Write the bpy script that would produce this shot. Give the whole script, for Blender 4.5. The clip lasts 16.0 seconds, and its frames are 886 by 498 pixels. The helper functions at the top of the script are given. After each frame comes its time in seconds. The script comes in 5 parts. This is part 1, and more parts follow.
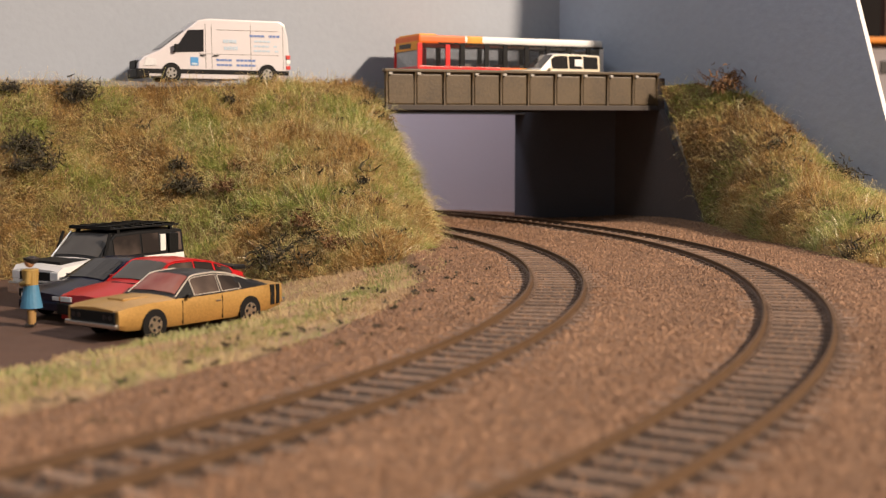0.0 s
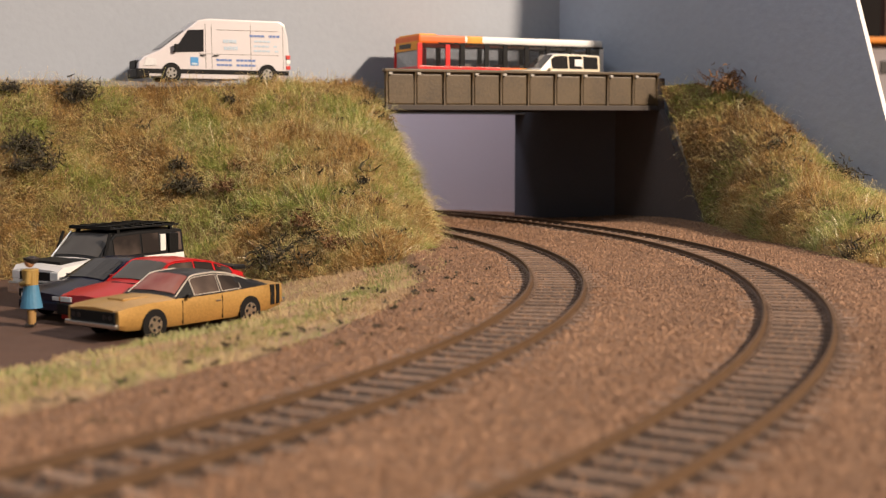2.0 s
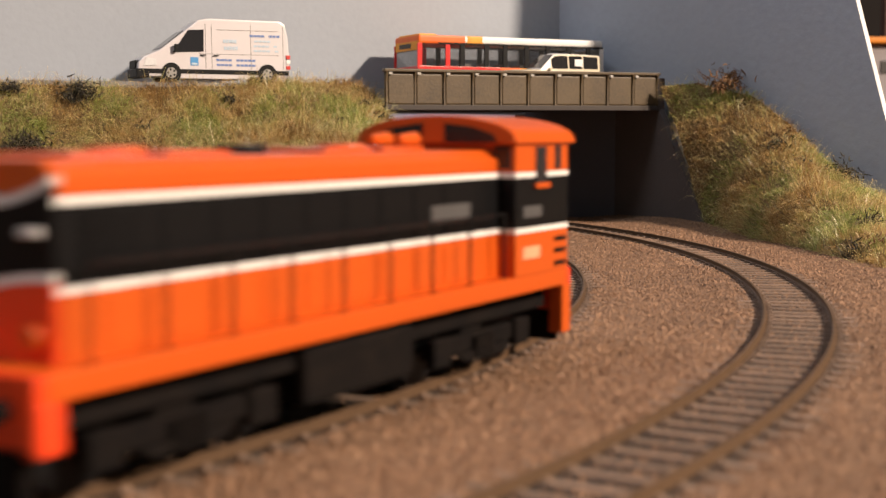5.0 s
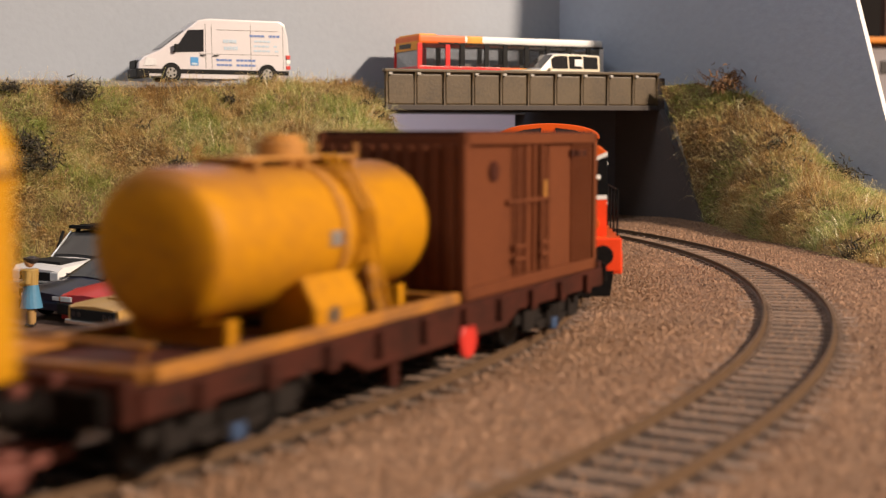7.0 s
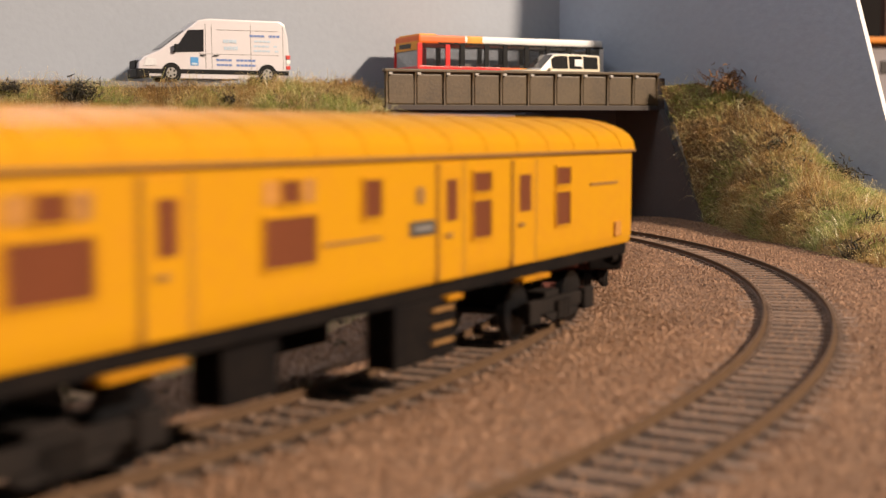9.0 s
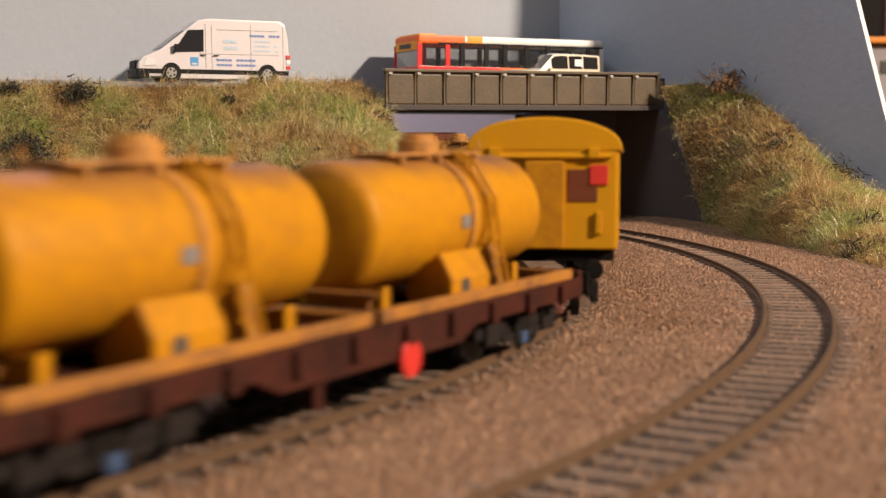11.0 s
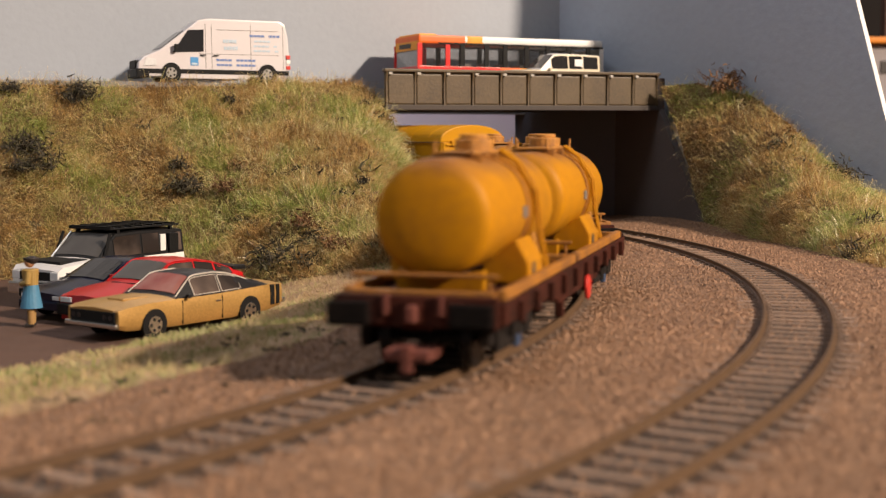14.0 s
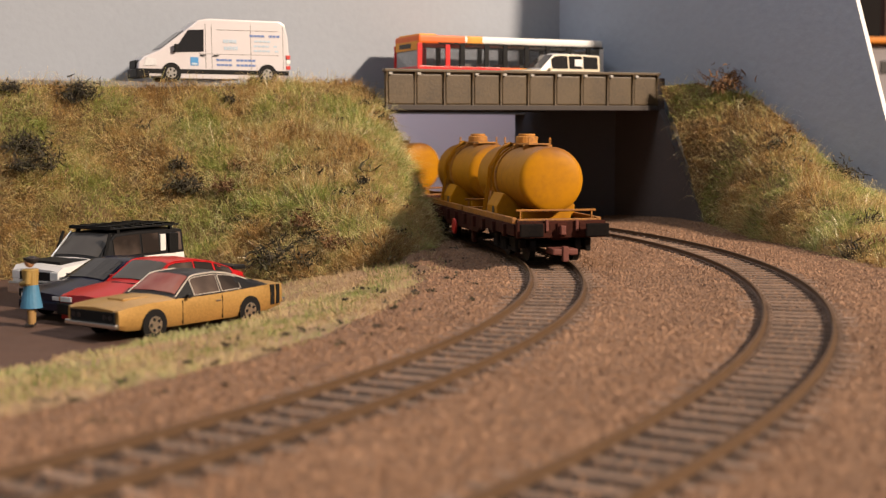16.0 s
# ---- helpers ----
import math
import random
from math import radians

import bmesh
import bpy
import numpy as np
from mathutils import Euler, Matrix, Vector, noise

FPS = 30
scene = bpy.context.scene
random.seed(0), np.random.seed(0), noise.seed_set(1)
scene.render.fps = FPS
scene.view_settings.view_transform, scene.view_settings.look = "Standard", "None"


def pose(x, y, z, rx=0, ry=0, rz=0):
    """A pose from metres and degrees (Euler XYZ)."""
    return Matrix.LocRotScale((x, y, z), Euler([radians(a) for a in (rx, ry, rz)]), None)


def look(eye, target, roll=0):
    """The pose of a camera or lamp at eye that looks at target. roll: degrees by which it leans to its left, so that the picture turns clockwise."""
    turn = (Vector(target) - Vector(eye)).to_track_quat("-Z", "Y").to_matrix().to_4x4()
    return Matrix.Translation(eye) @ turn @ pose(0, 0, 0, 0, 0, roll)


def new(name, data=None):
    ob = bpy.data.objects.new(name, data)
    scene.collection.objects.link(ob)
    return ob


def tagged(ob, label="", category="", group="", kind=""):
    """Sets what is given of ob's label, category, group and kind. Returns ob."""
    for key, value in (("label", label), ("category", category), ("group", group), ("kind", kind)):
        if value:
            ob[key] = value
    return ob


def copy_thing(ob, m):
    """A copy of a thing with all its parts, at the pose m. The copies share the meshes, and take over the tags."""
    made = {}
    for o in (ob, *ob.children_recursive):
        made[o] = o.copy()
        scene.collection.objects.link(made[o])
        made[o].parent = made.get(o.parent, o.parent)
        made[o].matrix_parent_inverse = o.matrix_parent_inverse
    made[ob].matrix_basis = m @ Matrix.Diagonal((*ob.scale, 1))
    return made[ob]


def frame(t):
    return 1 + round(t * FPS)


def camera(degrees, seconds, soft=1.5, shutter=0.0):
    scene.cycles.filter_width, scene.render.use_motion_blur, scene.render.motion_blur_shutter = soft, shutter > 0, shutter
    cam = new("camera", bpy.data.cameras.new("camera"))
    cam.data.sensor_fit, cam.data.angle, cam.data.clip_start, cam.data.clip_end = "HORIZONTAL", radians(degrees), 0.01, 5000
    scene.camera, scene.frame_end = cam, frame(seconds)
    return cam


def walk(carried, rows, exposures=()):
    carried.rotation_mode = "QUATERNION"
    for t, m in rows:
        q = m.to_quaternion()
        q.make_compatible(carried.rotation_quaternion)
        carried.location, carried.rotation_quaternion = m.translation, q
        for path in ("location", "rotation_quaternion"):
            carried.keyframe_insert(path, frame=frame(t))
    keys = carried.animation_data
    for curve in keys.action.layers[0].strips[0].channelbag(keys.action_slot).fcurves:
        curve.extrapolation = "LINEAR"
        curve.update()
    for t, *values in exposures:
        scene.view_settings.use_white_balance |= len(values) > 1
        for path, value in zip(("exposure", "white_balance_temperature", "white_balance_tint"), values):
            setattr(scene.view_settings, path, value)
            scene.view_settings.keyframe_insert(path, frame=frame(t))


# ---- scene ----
cam = camera(36.9, 16.0, soft=1.15, shutter=0.75)
cam.data.dof.use_dof = True
cam.data.dof.focus_distance = 0.51
cam.data.dof.aperture_fstop = 23.0
VIEW = pose(0, 0, 0.0454, 90 - 4.986, 0, 0)
walk(cam, [(0.0, VIEW), (16.0, VIEW)], exposures=[(0.0, 0.0), (16.0, 0.0)])

# ---- light: a warm hall lamp on the front right, cool ceiling lights on the front left, an unseen fill added behind the back board, soft light of the room ----
world = bpy.data.worlds.new("world")
scene.world = world
world.use_nodes = True
world.node_tree.nodes["Background"].inputs[0].default_value = (1.0, 0.93, 0.88, 1)
world.node_tree.nodes["Background"].inputs[1].default_value = 0.135

lamp_data = bpy.data.lights.new("hall_lamp", "AREA")
lamp_data.shape, lamp_data.size = "DISK", 0.09
lamp_data.energy, lamp_data.color = 72.0, (1.0, 0.80, 0.63)
hall_lamp = new("hall_lamp", lamp_data)
hall_lamp.matrix_world = look((1.42, -0.40, 0.98), (0.0, 0.6, 0.0))

ceiling_data = bpy.data.lights.new("ceiling_lights", "AREA")
ceiling_data.shape, ceiling_data.size = "DISK", 0.7
ceiling_data.energy, ceiling_data.color = 10.5, (0.92, 0.93, 1.0)
ceiling_lights = new("ceiling_lights", ceiling_data)
ceiling_lights.matrix_world = look((-0.75, -0.15, 1.60), (0.05, 0.65, 0.03))

# unseen fill, added to brighten the lilac board under the bridge
back_fill_data = bpy.data.lights.new("yard_lamp", "AREA")
back_fill_data.shape, back_fill_data.size = "DISK", 0.08
back_fill_data.energy, back_fill_data.color = 0.95, (1.0, 0.90, 1.0)
yard_lamp = new("yard_lamp", back_fill_data)
yard_lamp.matrix_world = look((-0.13, 0.765, 0.42), (-0.02, 0.84, 0.02))

MM = 0.001


# ---- materials ----
def material(name, base, rough=0.6, metal=0.0, dark=None, scale=120.0, amount=0.35, bump=0.1, coat=0.0, fine=900.0, island=0.0, per_object=0.0, spec=0.5):
    """A surface of one base colour broken by grain and stains at two sizes (scales are per metre)."""
    m = bpy.data.materials.new(name)
    m.use_nodes = True
    nt = m.node_tree
    b = nt.nodes["Principled BSDF"]
    b.inputs["Roughness"].default_value = rough
    b.inputs["Metallic"].default_value = metal
    b.inputs["Coat Weight"].default_value = coat
    b.inputs["Specular IOR Level"].default_value = spec
    tc = nt.nodes.new("ShaderNodeTexCoord")
    n1 = nt.nodes.new("ShaderNodeTexNoise")
    n1.inputs["Scale"].default_value = scale
    n1.inputs["Detail"].default_value = 5
    n2 = nt.nodes.new("ShaderNodeTexNoise")
    n2.inputs["Scale"].default_value = fine
    n2.inputs["Detail"].default_value = 3
    nt.links.new(tc.outputs["Object"], n1.inputs["Vector"])
    nt.links.new(tc.outputs["Object"], n2.inputs["Vector"])
    mix = nt.nodes.new("ShaderNodeMix")
    mix.data_type = "RGBA"
    dark = dark or tuple(c * 0.55 for c in base)
    mix.inputs[6].default_value = (*base, 1)
    mix.inputs[7].default_value = (*dark, 1)
    add = nt.nodes.new("ShaderNodeMath")
    add.operation = "MULTIPLY"
    nt.links.new(n1.outputs[0], add.inputs[0])
    nt.links.new(n2.outputs[0], add.inputs[1])
    ramp = nt.nodes.new("ShaderNodeMapRange")
    ramp.inputs["From Min"].default_value = 0.15
    ramp.inputs["From Max"].default_value = 0.42
    ramp.inputs["To Max"].default_value = amount
    nt.links.new(add.outputs[0], ramp.inputs["Value"])
    nt.links.new(ramp.outputs[0], mix.inputs[0])
    out = mix.outputs[2]
    if island or per_object:
        hsv = nt.nodes.new("ShaderNodeHueSaturation")
        mr = nt.nodes.new("ShaderNodeMapRange")
        if island:
            src = nt.nodes.new("ShaderNodeNewGeometry").outputs["Random Per Island"]
        else:
            src = nt.nodes.new("ShaderNodeObjectInfo").outputs["Random"]
        k = island or per_object
        mr.inputs["To Min"].default_value, mr.inputs["To Max"].default_value = 1 - k, 1 + k
        nt.links.new(src, mr.inputs["Value"])
        nt.links.new(mr.outputs[0], hsv.inputs["Value"])
        nt.links.new(out, hsv.inputs["Color"])
        out = hsv.outputs[0]
    nt.links.new(out, b.inputs["Base Color"])
    if bump:
        bp = nt.nodes.new("ShaderNodeBump")
        bp.inputs["Strength"].default_value = bump
        bp.inputs["Distance"].default_value = 0.001
        nt.links.new(n2.outputs[0], bp.inputs["Height"])
        nt.links.new(bp.outputs[0], b.inputs["Normal"])
    return m


def many_colours(name, stops, rough=0.8, patch=18.0, spread=0.5, trans=0.0):
    """For fibres and stones: each island takes a colour of the ramp, shifted by patches of the ground."""
    m = bpy.data.materials.new(name)
    m.use_nodes = True
    nt = m.node_tree
    b = nt.nodes["Principled BSDF"]
    b.inputs["Roughness"].default_value = rough
    g = nt.nodes.new("ShaderNodeNewGeometry")
    n = nt.nodes.new("ShaderNodeTexNoise")
    n.inputs["Scale"].default_value, n.inputs["Detail"].default_value = patch, 3
    nt.links.new(g.outputs["Position"], n.inputs["Vector"])
    mr = nt.nodes.new("ShaderNodeMapRange")
    mr.inputs["From Min"].default_value, mr.inputs["From Max"].default_value = 0.33, 0.67
    nt.links.new(n.outputs[0], mr.inputs["Value"])
    mx = nt.nodes.new("ShaderNodeMix")
    mx.inputs[0].default_value = spread
    nt.links.new(mr.outputs[0], mx.inputs[2])
    nt.links.new(g.outputs["Random Per Island"], mx.inputs[3])
    r = nt.nodes.new("ShaderNodeValToRGB")
    while len(r.color_ramp.elements) < len(stops):
        r.color_ramp.elements.new(0.5)
    for e, (p, c) in zip(r.color_ramp.elements, stops):
        e.position, e.color = p, (*c, 1)
    nt.links.new(mx.outputs[0], r.inputs[0])
    nt.links.new(r.outputs[0], b.inputs["Base Color"])
    return m


def glass(name, tint=(0.55, 0.6, 0.62), alpha=0.35):
    m = bpy.data.materials.new(name)
    m.use_nodes = True
    b = m.node_tree.nodes["Principled BSDF"]
    b.inputs["Base Color"].default_value = (*tint, 1)
    b.inputs["Roughness"].default_value = 0.06
    b.inputs["Alpha"].default_value = alpha
    return m


M_wall = material("painted_board_light", (0.32, 0.35, 0.395), 0.75, scale=14, amount=0.12, bump=0.15, fine=300)
M_wall_blue = material("painted_board_blue", (0.325, 0.365, 0.435), 0.75, scale=16, amount=0.18, bump=0.2, fine=260)
M_lilac = material("lilac_white_board", (0.80, 0.74, 0.80), 0.8, scale=8, amount=0.06, bump=0.1)
M_edge = material("sawn_board_edge", (0.78, 0.76, 0.74), 0.8, scale=60, amount=0.3)
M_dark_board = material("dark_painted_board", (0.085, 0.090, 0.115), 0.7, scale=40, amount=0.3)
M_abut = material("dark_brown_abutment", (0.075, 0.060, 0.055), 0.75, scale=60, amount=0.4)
M_ground = material("ballast_ground", (0.245, 0.136, 0.075), 0.9, dark=(0.085, 0.046, 0.026), scale=130, fine=1700, amount=0.75, bump=0.9)
M_stone = many_colours("ballast_stones", [(0.0, (0.035, 0.022, 0.016)), (0.12, (0.14, 0.074, 0.040)), (0.75, (0.27, 0.148, 0.080)), (0.95, (0.36, 0.21, 0.12)), (0.985, (0.45, 0.30, 0.2)), (1.0, (0.75, 0.66, 0.58))], 0.7, 9, 0.75)
M_lot = material("earthy_car_park", (0.098, 0.050, 0.032), 0.9, scale=90, fine=1500, amount=0.6, bump=0.5)
M_soil = material("embankment_soil", (0.15, 0.095, 0.040), 0.95, dark=(0.04, 0.028, 0.012), scale=45, fine=900, amount=0.8, bump=0.8)
M_sand = material("sandy_verge_soil", (0.40, 0.26, 0.145), 0.95, dark=(0.16, 0.095, 0.05), scale=60, fine=1300, amount=0.7, bump=0.6)
M_road = material("road_grey", (0.25, 0.24, 0.23), 0.9, scale=60, fine=1500, amount=0.4)
GRASS = [(0.0, (0.12, 0.058, 0.016)), (0.2, (0.34, 0.19, 0.055)), (0.38, (0.48, 0.30, 0.105)), (0.5, (0.62, 0.46, 0.21)), (0.58, (0.38, 0.37, 0.10)), (0.74, (0.22, 0.30, 0.05)), (0.88, (0.30, 0.33, 0.08)), (1.0, (0.68, 0.62, 0.32))]
M_grass = many_colours("dry_grass_fibres", GRASS, 0.36, 34, 0.34)
M_pale_grass = many_colours("pale_grass_stalks", [(0.0, (0.30, 0.17, 0.05)), (0.4, (0.62, 0.46, 0.22)), (0.7, (0.50, 0.48, 0.18)), (1.0, (0.85, 0.78, 0.52))], 0.3, 40, 0.6)
VERGE = [(0.0, (0.20, 0.12, 0.06)), (0.3, (0.46, 0.32, 0.17)), (0.55, (0.48, 0.40, 0.19)), (0.72, (0.17, 0.23, 0.045)), (1.0, (0.54, 0.46, 0.29))]
M_verge = many_colours("verge_grass_fibres", VERGE, 0.6, 22, 0.3)
M_verge_green = many_colours("green_verge_fibres", [(0.0, (0.10, 0.13, 0.02)), (0.5, (0.17, 0.21, 0.04)), (1.0, (0.34, 0.33, 0.12))], 0.6, 30, 0.5)
M_twig = many_colours("dark_twigs", [(0.0, (0.018, 0.014, 0.010)), (0.6, (0.05, 0.04, 0.022)), (1.0, (0.085, 0.075, 0.030))], 0.85, 60, 0.8)
M_twig_rust = many_colours("rusty_twigs", [(0.0, (0.06, 0.03, 0.015)), (0.6, (0.16, 0.08, 0.03)), (1.0, (0.22, 0.12, 0.05))], 0.85, 60, 0.8)
M_rail = material("rusty_rail", (0.095, 0.050, 0.021), 0.7, metal=0.0, scale=200, amount=0.5)
M_railhead = material("worn_rail_head", (0.050, 0.037, 0.028), 0.5, metal=0.3, scale=150, amount=0.5)
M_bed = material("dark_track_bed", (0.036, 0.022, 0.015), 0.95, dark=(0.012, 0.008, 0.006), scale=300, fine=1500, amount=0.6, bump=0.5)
M_sleeper = material("weathered_sleeper", (0.215, 0.142, 0.100), 0.9, scale=300, fine=1500, amount=0.6, bump=0.4, per_object=0.2)
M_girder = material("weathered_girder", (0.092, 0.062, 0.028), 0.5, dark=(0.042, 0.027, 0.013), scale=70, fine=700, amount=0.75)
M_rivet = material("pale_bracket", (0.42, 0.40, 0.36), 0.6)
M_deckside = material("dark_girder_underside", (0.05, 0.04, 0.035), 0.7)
M_yellow = material("grimy_yellow_paint", (0.45, 0.195, 0.004), 0.5, spec=0.15, dark=(0.25, 0.10, 0.015), scale=45, fine=400, amount=0.55, bump=0.05)
M_yellow_coach = material("yellow_coach_paint", (0.48, 0.232, 0.005), 0.45, spec=0.15, dark=(0.46, 0.18, 0.02), scale=30, fine=350, amount=0.35, bump=0.04)
M_rusty_yellow = material("rusty_yellow", (0.45, 0.20, 0.03), 0.7, dark=(0.13, 0.055, 0.02), scale=90, amount=0.8)
M_redbrown = material("red_oxide_frame", (0.058, 0.016, 0.010), 0.75, dark=(0.016, 0.008, 0.006), scale=110, amount=0.9, spec=0.1)
M_container = material("brown_container_paint", (0.125, 0.036, 0.012), 0.65, dark=(0.07, 0.020, 0.008), scale=50, amount=0.5, spec=0.2)
M_coupling = material("red_oxide_coupling", (0.15, 0.042, 0.028), 0.7, dark=(0.10, 0.03, 0.02), scale=120, amount=0.6)
M_black = material("black_underframe", (0.006, 0.005, 0.005), 0.85, dark=(0.018, 0.013, 0.010), scale=150, amount=0.5, spec=0.08)
M_bogie = material("dusty_bogie", (0.018, 0.014, 0.012), 0.85, dark=(0.009, 0.008, 0.008), scale=160, amount=0.7, spec=0.12)
M_wheel = material("steel_wheel", (0.02, 0.02, 0.022), 0.4, metal=0.7)
M_red = material("bright_red", (0.55, 0.03, 0.02), 0.45, scale=80)
M_blue = material("blue_axlebox", (0.03, 0.06, 0.13), 0.6)
M_orange = material("orange_loco_paint", (0.55, 0.085, 0.007), 0.35, scale=40, amount=0.12, bump=0.03)
M_vermilion = material("red_orange_nose_paint", (0.82, 0.06, 0.012), 0.35, scale=40, amount=0.12)
M_loco_black = material("black_loco_paint", (0.004, 0.004, 0.0045), 0.45, scale=40, amount=0.1, spec=0.2)
M_white = material("white_paint", (0.78, 0.77, 0.74), 0.45, scale=60, amount=0.15)
M_brown_glass = material("brown_window", (0.14, 0.040, 0.016), 0.3, scale=60, amount=0.4)
M_dark_glass = material("dark_glass", (0.02, 0.02, 0.022), 0.08, amount=0.05)
M_grime = material("grime", (0.24, 0.12, 0.03), 0.7, amount=0.6)
M_grey = material("grey_plate", (0.18, 0.17, 0.16), 0.6)
M_peach = material("faded_emblem", (0.80, 0.36, 0.20), 0.5)
M_dim = material("faded_grey_bar", (0.075, 0.072, 0.072), 0.6)
M_char = material("charcoal_lettering", (0.05, 0.045, 0.04), 0.6)


# ---- mesh helpers: sizes in millimetres ----
def finish(ob, mat, parent, label=""):
    ob.data.materials.append(mat)
    if parent is not None:
        ob.parent = parent
    if label:
        ob["label"] = label
    return ob


def part(name, bm, mat, parent, label="", smooth=False):
    me = bpy.data.meshes.new(name)
    bm.to_mesh(me)
    bm.free()
    me.transform(Matrix.Scale(MM, 4))
    if smooth:
        for p in me.polygons:
            p.use_smooth = True
    return finish(new(name, me), mat, parent, label)


def raw(name, verts, faces, mat, parent=None, label="", smooth=False):
    me = bpy.data.meshes.new(name)
    me.from_pydata([tuple(v) for v in (np.asarray(verts, float) * MM).tolist()], [], faces)
    me.update()
    if smooth:
        for p in me.polygons:
            p.use_smooth = True
    return finish(new(name, me), mat, parent, label)


def bm_box(x0, x1, y0, y1, z0, z1, bevel=0.0, bm=None):
    own = bmesh.new()
    bmesh.ops.create_cube(own, size=1)
    for v in own.verts:
        v.co = Vector(((x0 + x1) / 2 + v.co.x * (x1 - x0), (y0 + y1) / 2 + v.co.y * (y1 - y0), (z0 + z1) / 2 + v.co.z * (z1 - z0)))
    if bevel:
        bmesh.ops.bevel(own, geom=own.edges[:], offset=bevel, segments=2, affect="EDGES", profile=0.6)
    return merge(bm, own)


def merge(bm, own):
    if bm is None:
        return own
    tmp = bpy.data.meshes.new("tmp")
    own.to_mesh(tmp)
    own.free()
    bm.from_mesh(tmp)
    bpy.data.meshes.remove(tmp)
    return bm


def bm_cyl(p, q, r, seg=16, bm=None, r2=None, bevel=0.0):
    """A cylinder or cone from p to q."""
    p, q = Vector(p), Vector(q)
    own = bmesh.new()
    bmesh.ops.create_cone(own, cap_ends=True, segments=seg, radius1=r, radius2=r if r2 is None else r2, depth=(q - p).length)
    if bevel:
        rim = [e for e in own.edges if abs(e.verts[0].co.z - e.verts[1].co.z) < 1e-6]
        bmesh.ops.bevel(own, geom=rim, offset=bevel, segments=3, affect="EDGES", profile=0.5)
    m = Matrix.Translation((p + q) / 2) @ (q - p).to_track_quat("Z", "Y").to_matrix().to_4x4()
    own.transform(m)
    return merge(bm, own)


def bm_prism(profile, axis, a, b, bevel=0.0, bm=None):
    """A closed outline drawn out along an axis: 'x' takes (y, z) pairs, 'y' takes (x, z) pairs, 'z' takes (x, y) pairs."""
    own = bmesh.new()

    def at(s, u, v):
        return {"x": (s, u, v), "y": (u, s, v), "z": (u, v, s)}[axis]

    lo = [own.verts.new(at(a, *p)) for p in profile]
    hi = [own.verts.new(at(b, *p)) for p in profile]
    n = len(profile)
    own.faces.new(lo)
    own.faces.new(hi[::-1])
    for i in range(n):
        own.faces.new((lo[i], hi[i], hi[(i + 1) % n], lo[(i + 1) % n]))
    bmesh.ops.recalc_face_normals(own, faces=own.faces[:])
    if bevel:
        bmesh.ops.bevel(own, geom=own.edges[:], offset=bevel, segments=2, affect="EDGES", profile=0.6)
    return merge(bm, own)


def bm_tube(points, r, seg=6, bm=None):
    for p, q in zip(points[:-1], points[1:]):
        bm = bm_cyl(p, q, r, seg, bm)
    return bm


def flank(s, half, inn, out):
    """The two y limits of a piece on one flank: inn inside the surface, out proud of it."""
    a, b = s * (half - inn), s * (half + out)
    return min(a, b), max(a, b)


def thing(name, label, category, group="", kind="", at=None):
    e = new(name)
    if at is not None:
        e.matrix_world = at
    return tagged(e, label, category, group, kind)


def mm_pose(x, y, z, rz=0, rx=0, ry=0):
    return pose(x * MM, y * MM, z * MM, rx, ry, rz)


# ---- plan, in millimetres: rail tops lie at height 0 ----
C_IN, R_IN = Vector((-429.4, 449.7)), 466.6
C_OUT, R_OUT = Vector((-411.3, 457.8)), 516.5
GAUGE = 16.5
GROUND_Z, LOT_Z, ROAD_Z, DECK_Z = -2.35, -15.0, 69.4, 66.0
CORNER = (67.3, 775.7)
GIRDER_L, GIRDER_R = Vector((-27.3, 635.0)), Vector((112.6, 700.0))


def smooth(a, b, x):
    t = np.clip((x - a) / (b - a), 0, 1)
    return t * t * (3 - 2 * t)


def value_noise(x, y, cell, seed):
    """Smooth random field on a lattice, for arrays."""
    rng = np.random.RandomState(seed)
    tab = rng.rand(256, 256)
    u, v = np.asarray(x) / cell + 1000.0, np.asarray(y) / cell + 1000.0
    i, j = np.floor(u).astype(int), np.floor(v).astype(int)
    a, b = u - i, v - j
    a, b = a * a * (3 - 2 * a), b * b * (3 - 2 * b)
    i, j, i1, j1 = i % 256, j % 256, (i + 1) % 256, (j + 1) % 256
    return (tab[i, j] * (1 - a) + tab[i1, j] * a) * (1 - b) + (tab[i, j1] * (1 - a) + tab[i1, j1] * a) * b


def lot_mask(x, y):
    """1 in the sunk car park inside the curve, 0 on the track bed."""
    r = np.hypot(x - C_IN.x, y - C_IN.y)
    return 1 - smooth(398, 425, r)


def grid_faces(nu, nv):
    f = []
    for i in range(nu - 1):
        for j in range(nv - 1):
            a = i * nv + j
            f.append((a, a + nv, a + nv + 1, a + 1))
    return f


def ground_height(x, y):
    z = GROUND_Z - 14.0 * lot_mask(x, y) + 0.9 * (value_noise(x, y, 14, 3) - 0.5)
    near = np.minimum(np.abs(np.hypot(x - C_IN.x, y - C_IN.y) - R_IN), np.abs(np.hypot(x - C_OUT.x, y - C_OUT.y) - R_OUT))
    z = z + 0.62 * (smooth(9.5, 12.5, near) - smooth(16, 26, near)) - 1.4 * (1 - smooth(8.5, 10.5, near))
    rise = smooth(600, 690, y) * smooth(62, 120, x)
    return z + 4.0 * rise


